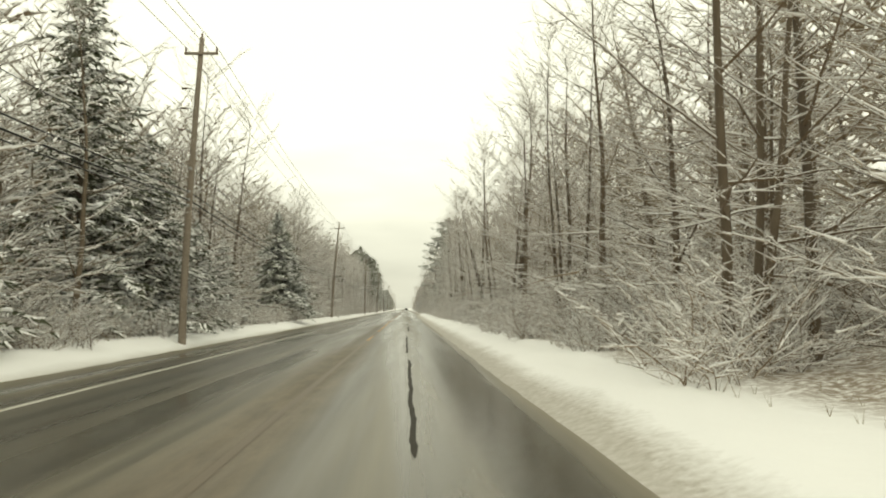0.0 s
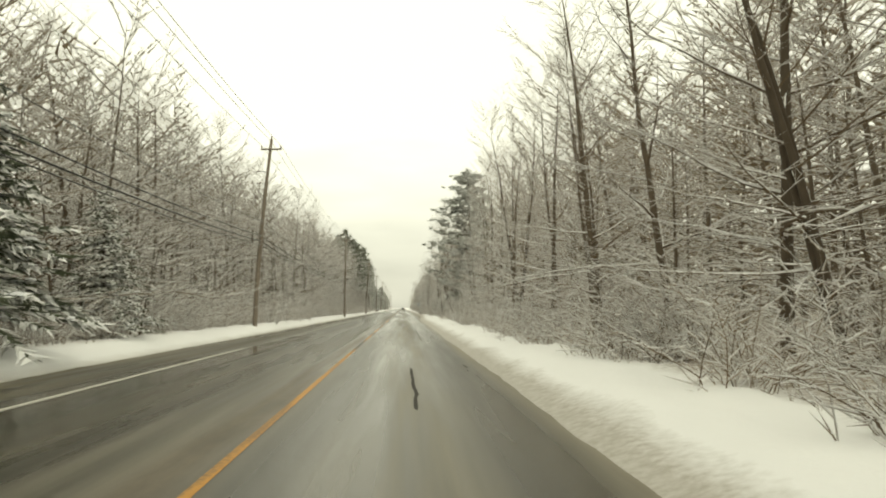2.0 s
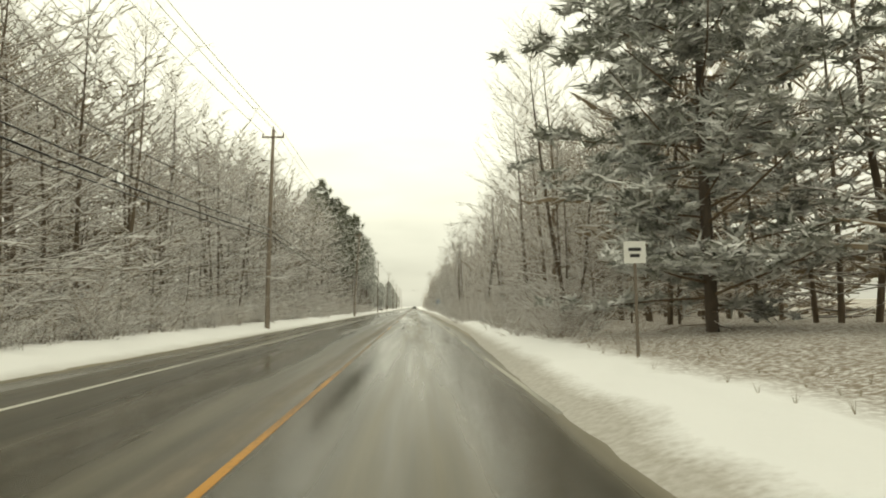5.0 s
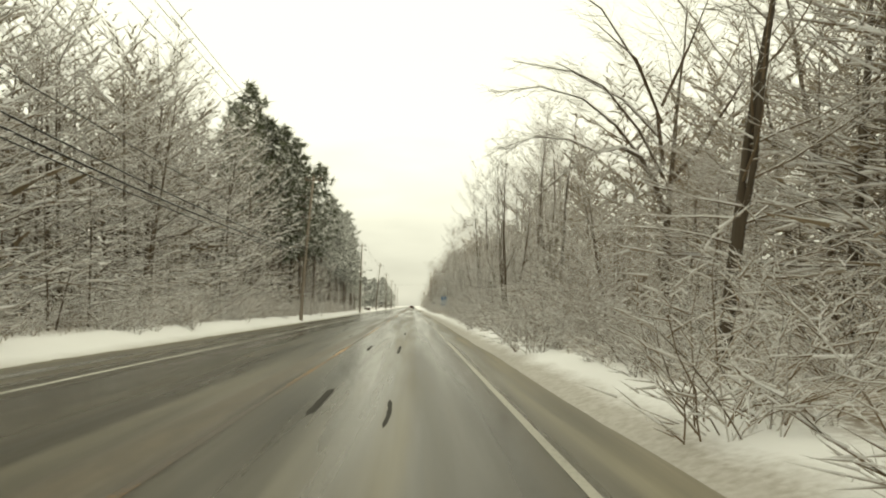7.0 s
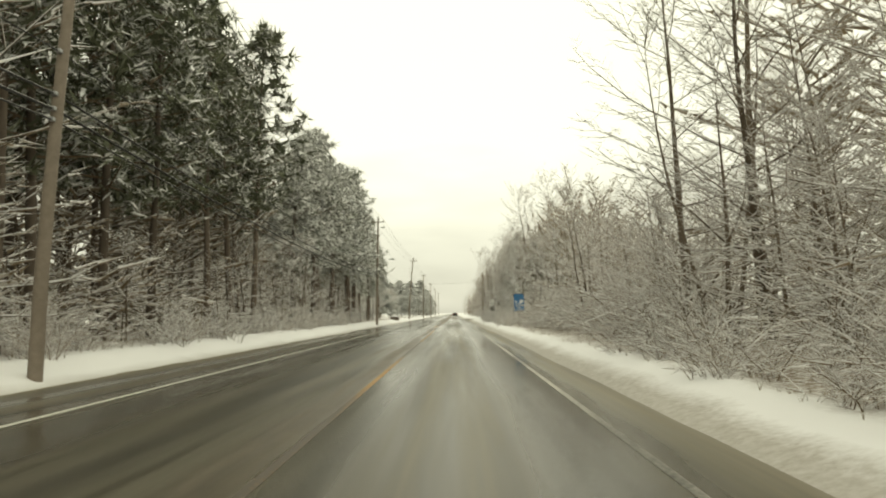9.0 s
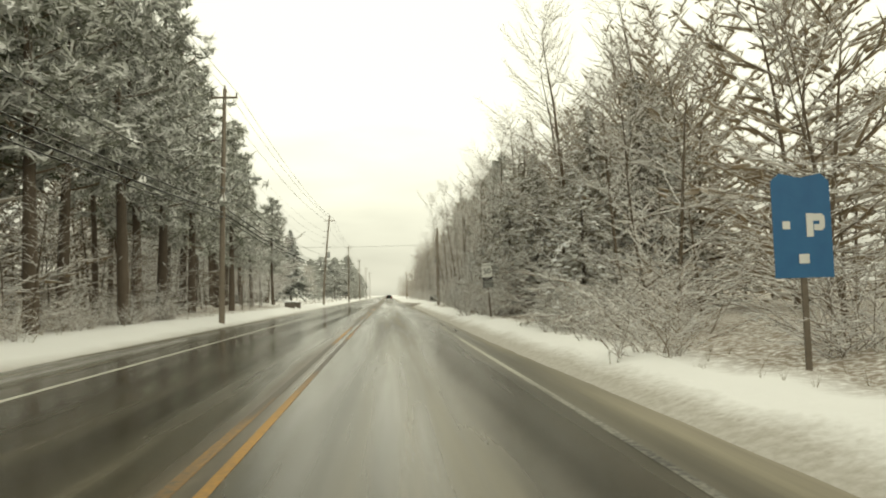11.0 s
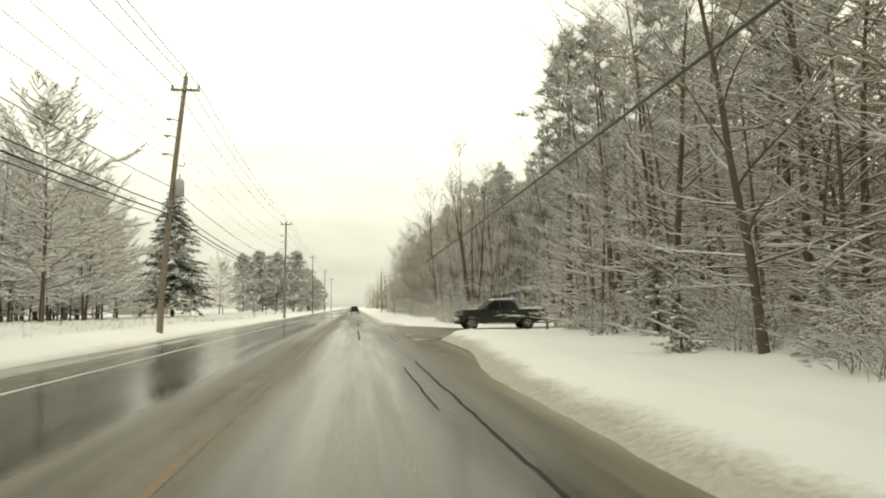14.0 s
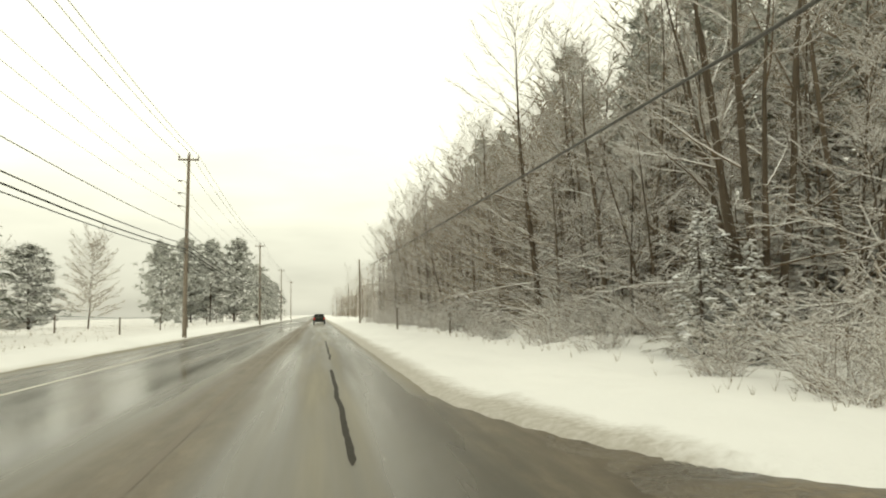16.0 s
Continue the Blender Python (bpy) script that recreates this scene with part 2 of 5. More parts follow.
M_SNOW, M_ROAD = make_snow(), make_road()
M_WHITE = make_line("white_line_paint", (0.55, 0.54, 0.48), lo=0.55, hi=0.75)
M_DULL = make_line("dull_white_line_paint", (0.40, 0.385, 0.33), lo=0.50, hi=0.70)
M_YELLOW = make_line("yellow_line_paint", (0.47, 0.225, 0.035), lo=0.46, hi=0.62)
M_WORN = make_line("worn_yellow_line", (0.40, 0.215, 0.05), (0.10, 0.085, 0.068), lo=0.36, hi=0.58)
M_FAINT = make_line("faint_yellow_line", (0.36, 0.20, 0.055), (0.13, 0.105, 0.075), lo=0.22, hi=0.42)
M_TAR = plain("crack_sealant", (0.022, 0.020, 0.016), (0.055, 0.05, 0.04), 9, 0.75, spec=0.12)


def make_drive():
    """Churned slush with darker wet tracks swinging round into the lane."""
    m, nt, b = material("brown_slush")
    tc = nt.nodes.new("ShaderNodeTexCoord")
    sep = nt.nodes.new("ShaderNodeSeparateXYZ")
    nt.links.new(tc.outputs["Object"], sep.inputs[0])
    dx = math_node(nt, "SUBTRACT", sep.outputs[0], 9.0)
    dy = math_node(nt, "SUBTRACT", sep.outputs[1], 366.5)
    d = math_node(nt, "SQRT", math_node(nt, "ADD", math_node(nt, "MULTIPLY", dx, dx), math_node(nt, "MULTIPLY", dy, dy)))
    big = noise_out(nt, 0.8, 5.0)
    fine = noise_out(nt, 7.0, 5.0)
    ring = math_node(nt, "SINE", math_node(nt, "MULTIPLY_ADD", big, 3.0, math_node(nt, "MULTIPLY", d, 2.6)))
    track = map_range(nt, math_node(nt, "MULTIPLY_ADD", fine, 1.1, ring), 0.75, 1.35)
    f = math_node(nt, "MULTIPLY_ADD", track, -0.7, math_node(nt, "MULTIPLY_ADD", fine, 2.2, -0.45))
    churned = mix_col(nt, f, (0.036, 0.028, 0.019), (0.21, 0.175, 0.125))
    edge = map_range(nt, math_node(nt, "MULTIPLY_ADD", big, 1.2, sep.outputs[0]), 2.6, 4.2)
    edge = math_node(nt, "MULTIPLY", edge, map_range(nt, math_node(nt, "MULTIPLY_ADD", big, 4.0, sep.outputs[1]), 365.8, 371.0))
    nt.links.new(mix_col(nt, edge, (0.11, 0.092, 0.066), churned), b.inputs["Base Color"])
    nt.links.new(map_range(nt, f, 0.0, 0.9, 0.25, 0.7), b.inputs["Roughness"])
    bump(nt, b, f, 0.6, 0.04)
    return m


M_SLUSH = make_drive()
M_LASHED = plain("snow_dusted_cable", (0.055, 0.053, 0.048), (0.15, 0.145, 0.132), 9, 0.7)
M_POLE = plain("weathered_pole_wood", (0.155, 0.125, 0.096), (0.28, 0.235, 0.188), 6, 0.8)
M_GREYWOOD = plain("grey_fence_wood", (0.10, 0.08, 0.060), (0.21, 0.175, 0.14), 8, 0.85)
M_STEEL = plain("galvanised_steel", (0.30, 0.31, 0.31), (0.45, 0.46, 0.46), 10, 0.45, 0.8)
M_GREY = plain("grey_enamel", (0.32, 0.33, 0.33), (0.42, 0.43, 0.43), 8, 0.5)
M_CABLE = snowy("snow_lined_black_cable", (0.02, 0.02, 0.02), (0.045, 0.045, 0.042), 0.62, 0.25, 5.0)
M_WIRE = plain("aluminium_wire", (0.24, 0.24, 0.23), (0.36, 0.36, 0.345), 5, 0.6)
M_DARKWIRE = plain("dark_power_wire", (0.07, 0.07, 0.065), (0.12, 0.12, 0.11), 5, 0.6)
M_PORC = plain("brown_porcelain", (0.10, 0.06, 0.045), (0.17, 0.11, 0.085), 5, 0.3)
M_SIGNW = plain("white_sign_sheeting", (0.66, 0.66, 0.62), (0.78, 0.78, 0.75), 5, 0.5)
M_SIGNB = plain("blue_sign_sheeting", (0.015, 0.10, 0.24), (0.03, 0.16, 0.33), 3, 0.5)
M_SIGNP = plain("parking_sign_blue", (0.01, 0.035, 0.16), (0.015, 0.05, 0.21), 3, 0.5)
M_BLACK = plain("black_sign_sheeting", (0.012, 0.012, 0.012), (0.03, 0.03, 0.03), 5, 0.5)
M_SNOWCAP = plain("fresh_snow", (0.78, 0.79, 0.81), (0.86, 0.87, 0.88), 4, 0.8, relief=0.6)
M_PAINT = plain("dark_green_grey_car_paint", (0.027, 0.034, 0.026), (0.042, 0.050, 0.038), 2, 0.22, 0.1, spec=0.45, relief=0)
M_GLASS = plain("tinted_glass", (0.008, 0.009, 0.009), (0.016, 0.017, 0.017), 2, 0.08, spec=0.22, relief=0)
M_CHROME = plain("chrome", (0.36, 0.36, 0.36), (0.46, 0.46, 0.46), 4, 0.22, 1.0, relief=0)
M_TYRE = plain("tyre_rubber", (0.012, 0.012, 0.012), (0.03, 0.028, 0.026), 14, 0.85)
M_LENS = plain("headlight_lens", (0.13, 0.135, 0.13), (0.22, 0.22, 0.215), 6, 0.15, relief=0)
M_PLASTIC = plain("black_plastic", (0.015, 0.015, 0.015), (0.03, 0.03, 0.03), 10, 0.6)
M_STRAW = snowy("dead_grass", (0.16, 0.125, 0.08), (0.33, 0.275, 0.19), 0.45, 0.3, 3.0)
M_BIN = plain("brown_grey_boards", (0.09, 0.075, 0.06), (0.17, 0.145, 0.12), 5, 0.8)
M_ROOF = plain("dark_shingle", (0.05, 0.045, 0.04), (0.10, 0.09, 0.08), 5, 0.85)
M_SIDING = plain("grey_siding", (0.25, 0.24, 0.22), (0.36, 0.35, 0.32), 3, 0.8)


def glowing(name, col, strength):
    m, nt, b = material(name)
    b.inputs["Base Color"].default_value = (*col, 1)
    b.inputs["Emission Color"].default_value = (*col, 1)
    b.inputs["Emission Strength"].default_value = strength
    return m


M_TAIL = glowing("red_tail_light", (0.55, 0.015, 0.012), 0.3)


# ---- mesh helpers ----
class Geo:
    """Gathers vertices, faces and material slots, and turns them into one mesh."""

    def __init__(self, *mats):
        self.v, self.f, self.m, self.mats = [], [], [], list(mats)

    def tube(self, pts, radii, sides=4, mat=0, tip=False):
        pts = [Vector(p) for p in pts]
        n, base = len(pts), len(self.v)
        d0 = (pts[1] - pts[0]).normalized()
        side = d0.cross(Vector((0, 0, 1)))
        if side.length < 0.05:
            side = d0.cross(Vector((0, 1, 0)))
        side.normalize()
        last = n - 1 if tip else n
        for i in range(last):
            d = (pts[min(i + 1, n - 1)] - pts[max(i - 1, 0)]).normalized()
            s = (side - d * side.dot(d)).normalized()
            u = s.cross(d)
            for k in range(sides):
                a = 2 * math.pi * (k + 0.25) / sides
                self.v.append(pts[i] + (s * math.cos(a) + u * math.sin(a)) * radii[i])
        for i in range(last - 1):
            for k in range(sides):
                a, b = base + i * sides + k, base + i * sides + (k + 1) % sides
                self.f.append((a, b, b + sides, a + sides))
                self.m.append(mat)
        if tip:
            self.v.append(pts[-1])
            t, o = len(self.v) - 1, base + (last - 1) * sides
            for k in range(sides):
                self.f.append((o + k, o + (k + 1) % sides, t))
                self.m.append(mat)
        else:
            self.f.append(tuple(base + (last - 1) * sides + k for k in range(sides)))
            self.m.append(mat)

    def spike(self, p, q, w, mat=0):
        """A slim three-sided needle from p to q."""
        p, q = Vector(p), Vector(q)
        d = q - p
        s = d.cross(Vector((0, 0, 1)))
        if s.length < 1e-4:
            s = Vector((1, 0, 0))
        s = s.normalized() * w
        u = s.cross(d).normalized() * w
        base = len(self.v)
        self.v += [p + s - u * 0.5, p - s - u * 0.5, p + u, q]
        self.f += [(base, base + 2, base + 3), (base + 2, base + 1, base + 3), (base + 1, base, base + 3)]
        self.m += [mat] * 3

    def blade(self, p, q, w, rng, mat=0):
        """One fine twig or needle."""
        d = q - p
        s = d.cross(Vector((rng.uniform(-1, 1), rng.uniform(-1, 1), rng.uniform(-1, 1))))
        s = s.normalized() * w
        base = len(self.v)
        self.v += [p + s, p - s, q]
        self.f.append((base, base + 1, base + 2))
        self.m.append(mat)

    def snowed(self, rng, pts, w, s, dark=1, snow=2):
        """A tapering twig with the snow that lies along its upper side."""
        n, base = len(pts) - 1, len(self.v)
        d = (pts[-1] - pts[0]).normalized()
        flat = math.sqrt(max(0.0, 1 - d.z * d.z))
        u = Vector((rng.uniform(-0.35, 0.35), rng.uniform(-0.35, 0.35), 1.0))
        u = u - d * u.dot(d)
        u.normalize()
        s = s * flat * rng.uniform(0.6, 1.3)
        for i in range(n):
            k = 1 - 0.72 * i / n
            self.v += [pts[i] - u * w * k, pts[i] + u * w * k * 0.3, pts[i] + u * (w * 0.3 + s) * k]
        self.v.append(pts[-1])
        for i in range(n - 1):
            a = base + 3 * i
            self.f += [(a, a + 3, a + 4, a + 1), (a + 1, a + 4, a + 5, a + 2)]
            self.m += [dark, snow]
        a, t = base + 3 * (n - 1), base + 3 * n
        self.f += [(a, t, a + 1), (a + 1, t, a + 2)]
        self.m += [dark, snow]

    def spray(self, rng, o, d, length, w, mat=0, mats=None, up=0.15):
        """A forked twig: one shoot and two side shoots."""
        e = o + d * length
        self.blade(o, e, w, rng, mats[rng.randrange(len(mats))] if mats else mat)
        for _ in range(2):
            m = o.lerp(e, rng.uniform(0.2, 0.75))
            k = (d + Vector((rng.uniform(-1, 1), rng.uniform(-1, 1), rng.uniform(-1, 1) + up))).normalized()
            self.blade(m, m + k * length * rng.uniform(0.3, 0.6), w * 0.8, rng, mats[rng.randrange(len(mats))] if mats else mat)

    def pad(self, c, rx, ry, rz, mat=0, n=6, wob=None):
        """A lump with a flat underside."""
        base = len(self.v)
        r = wob or random
        for lv, (h, k) in enumerate(((0, 1.0), (0.7, 0.72))):
            for i in range(n):
                a = 2 * math.pi * (i + 0.5 * lv) / n
                j = r.uniform(0.75, 1.2)
                self.v.append(Vector(c) + Vector((math.cos(a) * rx * k * j, math.sin(a) * ry * k * j, rz * h)))
        self.v.append(Vector(c) + Vector((0, 0, rz)))
        t = len(self.v) - 1
        for i in range(n):
            a, b = base + i, base + (i + 1) % n
            c2, d2 = a + n, b + n
            self.f += [(a, b, c2), (b, d2, c2), (c2, d2, t)]
            self.m += [mat] * 3

    def box(self, x0, x1, y0, y1, z0, z1, mat=0, bev=0.0):
        b = min(bev, (x1 - x0) / 3, (y1 - y0) / 3, (z1 - z0) / 3)
        base = len(self.v)
        ring = []
        for z, k in ((z0, b), (z0 + b, 0), (z1 - b, 0), (z1, b)) if b else ((z0, 0), (z1, 0)):
            ring.append(len(self.v))
            for sx, sy in ((0, 0), (1, 0), (1, 1), (0, 1)):
                self.v.append(Vector(((x1 - k) if sx else (x0 + k), (y1 - k) if sy else (y0 + k), z)))
        for r0, r1 in zip(ring, ring[1:]):
            for k in range(4):
                self.f.append((r0 + k, r0 + (k + 1) % 4, r1 + (k + 1) % 4, r1 + k))
                self.m.append(mat)
        self.f += [(base + 3, base + 2, base + 1, base), tuple(ring[-1] + k for k in range(4))]
        self.m += [mat, mat]

    def prism(self, poly, y0, y1, mat=0, taper=None):
        """A side outline of (x, z) pulled from y0 to y1; taper(z) narrows the width."""
        n, base, mid = len(poly), len(self.v), (y0 + y1) / 2
        for y in (y0, y1):
            for x, z in poly:
                k = taper(z) if taper else 1.0
                self.v.append(Vector((x, mid + (y - mid) * k, z)))
        for i in range(n):
            j = (i + 1) % n
            self.f.append((base + i, base + j, base + n + j, base + n + i))
            self.m.append(mat)
        self.f += [tuple(base + n - 1 - i for i in range(n)), tuple(base + n + i for i in range(n))]
        self.m += [mat, mat]

    def wheel(self, c, r, w, mat=0, sides=24, hole=0.0):
        """A disc round the y axis with rounded shoulders."""
        rows = ((-w / 2, r * 0.86), (-w / 2 * 0.8, r * 0.98), (0, r), (w / 2 * 0.8, r * 0.98), (w / 2, r * 0.86))
        base = len(self.v)
        for y, q in rows:
            for i in range(sides):
                a = 2 * math.pi * i / sides
                self.v.append(Vector(c) + Vector((math.cos(a) * q, y, math.sin(a) * q)))
        for k in range(len(rows) - 1):
            for i in range(sides):
                a, b = base + k * sides + i, base + k * sides + (i + 1) % sides
                self.f.append((a, b, b + sides, a + sides))
                self.m.append(mat)
        self.f += [tuple(base + i for i in range(sides)), tuple(base + 4 * sides + sides - 1 - i for i in range(sides))]
        self.m += [mat, mat]

    def mesh(self, name, smooth=False):
        me = bpy.data.meshes.new(name)
        me.from_pydata([tuple(v) for v in self.v], [], self.f)
        for mt in self.mats:
            me.materials.append(mt)
        if len(self.mats) > 1:
            me.polygons.foreach_set("material_index", self.m)
        if smooth:
            me.polygons.foreach_set("use_smooth", [True] * len(self.f))
        me.update()
        return me


def part(name, geo, parent=None, label="", smooth=False, bevel=0.0):
    me = geo.mesh(name, smooth)
    if bevel:
        bm = bmesh.new()
        bm.from_mesh(me)
        bmesh.ops.recalc_face_normals(bm, faces=bm.faces)
        edges = [e for e in bm.edges if len(e.link_faces) == 2 and e.calc_face_angle(0) > 0.35]
        bmesh.ops.bevel(bm, geom=edges, offset=bevel, segments=2, profile=0.6, affect="EDGES", clamp_overlap=True)
        bm.to_mesh(me)
        bm.free()
    ob = new(name, me)
    if parent:
        ob.parent = parent
    if label:
        ob["label"] = label
    return ob


def thing(name, label, category, group=""):
    return tagged(new(name), label, category, group)


def text_part(name, body, size, mat, parent, m, align="CENTER"):
    cu = bpy.data.curves.new(name, "FONT")
    cu.body, cu.size, cu.align_x, cu.align_y, cu.extrude = body, size, align, "CENTER", 0.002
    cu.materials.append(mat)
    ob = new(name, cu)
    ob.parent = parent
    ob.matrix_basis = m
    return ob


def smooth01(v, a, b):
    t = min(1, max(0, (v - a) / (b - a)))
    return t * t * (3 - 2 * t)


# ---- the land ----
DRIVE_Y0, DRIVE_Y1 = 376.0, 383.0


def drive_amount(x, y):
    """1 on the side drive, 0 off it; it flares where it meets the road."""
    if x < 1.5:
        return 0.0
    near = 11.6 * math.exp(-((x - 2) / 4.14) ** 2)
    far = 5.5 * math.exp(-(x - 2) / 1.1)
    bend = 0.10 * max(0, x - 6)
    return smooth01(y, DRIVE_Y0 - near + bend - 2.2, DRIVE_Y0 - near + bend + 0.2) * (1 - smooth01(y, DRIVE_Y1 + far + bend, DRIVE_Y1 + far + bend + 0.7))


def dip(x, y):
    """The drive and its edges lie a little lower than the road."""
    return smooth01(x, 3.5, 8) * smooth01(y, 362, 374) * (1 - smooth01(y, 388, 398))


def gz(x, y):
    """Height of the snow-covered ground."""
    n1 = noise.noise((x * 0.35, y * 0.35, 3.0))
    n2 = noise.noise((x * 1.7, y * 1.3, 9.0))
    if x < -4:
        ed = -8.65 + 0.18 * noise.noise((0, y * 0.12, 5.0)) + 0.12 * noise.noise((2, y * 0.9, 1.0))
        op = smooth01(y, 380, 402)
        up = 0.48 * (1 - op) + 0.30 * op
        z = -0.07 + (0.07 + up) * smooth01(-x, -ed, -ed + 2.1) + 0.25 * smooth01(-x, 11, 16)
        rough = smooth01(-x, -ed, -ed + 0.6)
    elif x > 0:
        ed = 1.45 + 0.95 * smooth01(y, 125, 165) - 0.3 * smooth01(y, 255, 290) + 1.1 * smooth01(y, 346, 358) - 1.85 * smooth01(y, 380, 392) + 0.10 * noise.noise((4, y * 0.12, 2.0)) + 0.05 * noise.noise((6, y * 0.9, 8.0))
        wide = 1.7 + 2.2 * smooth01(y, 383, 392)
        z = -0.07 + 0.15 * smooth01(x, ed, ed + 0.75) + 0.21 * smooth01(x, ed + 0.4, ed + wide) + 0.30 * smooth01(x, 5, 9) * (1 - smooth01(y, 350, 360) + smooth01(y, 386, 396))
        rough = smooth01(x, ed + 0.35, ed + 1.3)
        k, low = drive_amount(x, y), dip(x, y)
        z = z * (1 - 0.62 * low) - 0.08 * low
        z, rough = z * (1 - k) - (0.07 + 0.19 * low) * k, rough * (1 - k) * (1 - 0.3 * low)
    else:
        return -0.07
    if x > 0:
        z += rough * 0.07 * (noise.noise((x * 1.1, y * 0.8, 7.0)) + 0.6 * noise.noise((x * 2.6, y * 2.2, 1.0)))
    return z + rough * (0.06 * n1 + 0.05 * n2 + 0.03 * noise.noise((x * 4, y * 3, 4.0)))


def build_ground():
    xs = [-3000, -900, -300, -120, -70, -45, -32, -25, -20, -17, -15, -13.5, -12.5, -12, -11.6, -11.2]
    xs += [round(-10.9 + 0.25 * i, 3) for i in range(15)] + [-5, 0, 1.6]
    xs += [round(1.9 + 0.22 * i, 3) for i in range(20)] + [6.6, 7, 7.5, 8, 9, 10, 11, 12, 13.5, 15, 17, 20, 25, 32, 45, 70, 120, 300, 900, 3000]
    ys = [-60, -40, -25] + [round(-15 + 0.75 * i, 3) for i in range(500)] + [round(360 + 0.25 * i, 3) for i in range(140)] + [round(395 + 0.75 * i, 3) for i in range(114)] + [482, 486, 492, 500, 512, 530, 560, 600, 650, 720, 820, 1000, 1400, 3000]
    g = Geo(M_SNOW)
    g.v = [Vector((x, y, gz(x, y))) for y in ys for x in xs]
    w = len(xs)
    g.f = [(j * w + i, j * w + i + 1, (j + 1) * w + i + 1, (j + 1) * w + i) for j in range(len(ys) - 1) for i in range(w - 1)]
    tagged(part("ground", g, smooth=True), "snow-covered verge and woodland floor", "ground", kind="structure")


def strip(name, mat, x0, x1, y0, y1, z, label, wave=0.0, step=6.0, seed=1.0):
    n = max(1, int((y1 - y0) / step))
    g = Geo(mat)
    for i in range(n + 1):
        y = y0 + (y1 - y0) * i / n
        d = wave * noise.noise((seed, y * 0.55, 0.0)) + wave * 0.5 * noise.noise((seed, y * 2.1, 5.0))
        e = wave * 0.25 * noise.noise((seed, y * 3.0, 7.0))
        t = 0.25 if wave and i in (0, n) else 1.0
        c, h = (x0 + x1) / 2 + d, ((x1 - x0) / 2 + e) * t
        g.v += [Vector((c - h, y, z)), Vector((c + h, y, z))]
    g.f = [(2 * i, 2 * i + 1, 2 * i + 3, 2 * i + 2) for i in range(n)]
    return tagged(part(name, g), label, "road marking" if "line" in name else "road", kind="structure")


def build_road():
    g = Geo(M_ROAD)
    xs = (-9.6, -7.4, -6.1, -4.0, -1.75, 0, 1.85, 2.6, 4.2)
    ys = [-60 + 15 * i for i in range(45)] + [640, 700, 800, 1000, 1500, 2900]
    crown = lambda x: -0.045 if x in (-9.6, 4.2) else 0.0
    g.v = [Vector((x, y, crown(x))) for y in ys for x in xs]
    w = len(xs)
    g.f = [(j * w + i, j * w + i + 1, (j + 1) * w + i + 1, (j + 1) * w + i) for j in range(len(ys) - 1) for i in range(w - 1)]
    tagged(part("road", g), "wet two-lane asphalt road with slush and painted sheen between the wheel tracks", "road", kind="structure")
    strip("white_edge_line", M_WHITE, -6.23, -6.09, -60, 1500, 0.004, "worn white edge line of the oncoming lane")
    strip("white_edge_line", M_DULL, 1.74, 1.84, 128, 292, 0.004, "worn white edge line beside the slushy shoulder")
    strip("yellow_centre_line", M_FAINT, -1.82, -1.71, -60, 30, 0.004, "yellow centre line almost lost under slush")
    strip("yellow_centre_line", M_YELLOW, -1.82, -1.71, 30, 135, 0.004, "yellow centre line showing through the wet")
    strip("yellow_centre_line", M_WORN, -1.82, -1.71, 135, 335, 0.004, "worn yellow centre line partly under slush")
    strip("yellow_centre_line", M_FAINT, -1.82, -1.71, 335, 1500, 0.004, "yellow centre line almost lost under slush")
    strip("yellow_centre_line", M_WORN, -2.12, -1.99, 262, 335, 0.004, "second yellow centre line partly under slush")
    for i, (x, y0, y1, w) in enumerate(((0.05, 4, 17, 0.07), (0.0, 20, 34, 0.06), (0.12, 42, 52, 0.09), (0.1, 57, 64, 0.06), (-0.85, 165.5, 168.5, 0.12), (-0.92, 177, 180, 0.12), (-1.0, 190.5, 193.3, 0.10), (0.0, 189.0, 193.0, 0.09), (0.1, 176, 178.5, 0.06),
                                        (0.05, 202.5, 205.5, 0.07), (0.05, 364, 377, 0.07), (0.15, 386, 398, 0.08), (0.2, 402, 418, 0.06), (1.5, 362, 369, 0.035), (1.35, 337, 352, 0.05), (0.95, 343, 350, 0.035), (0.7, 78, 92, 0.03))):
        strip("crack_sealant", M_TAR, x - w / 2, x + w / 2, y0, y1, 0.004, "dark sealed crack running along the lane", 0.045, 0.3, 10.0 + i)


def build_drive():
    g = Geo(M_SLUSH)
    xs = [2.2 + 0.25 * i for i in range(28)] + [9.5, 10.5, 12, 14, 17, 21, 26, 34]
    ys = [362 + 0.2 * i for i in range(165)]
    ok = {}
    for j, y in enumerate(ys):
        for i, x in enumerate(xs):
            if i < 5:
                x += (0.55 * noise.noise((0.0, y * 0.7, 4.0)) + 0.25 * noise.noise((0.0, y * 2.4, 9.0))) * (1 - i / 5)
            t = 0.012 * noise.noise((x * 0.9, y * 2.6, 2.0)) + 0.008 * noise.noise((x * 3, y * 5, 2.0))
            g.v.append(Vector((x, y, -0.02 if i == 0 else 0.008 - 0.18 * dip(x, y) + t * smooth01(x, 2.4, 3.6) if drive_amount(x, y) > 0.02 else -0.3)))
    w = len(xs)
    for j in range(len(ys) - 1):
        for i in range(w - 1):
            q = (j * w + i, j * w + i + 1, (j + 1) * w + i + 1, (j + 1) * w + i)
            if any(g.v[k].z > -0.25 for k in q):
                g.f.append(q)
    g.m = [0] * len(g.f)
    tagged(part("driveway", g, smooth=True), "side drive of churned brown slush and gravel", "driveway", kind="structure")


build_ground()
build_road()
build_drive()


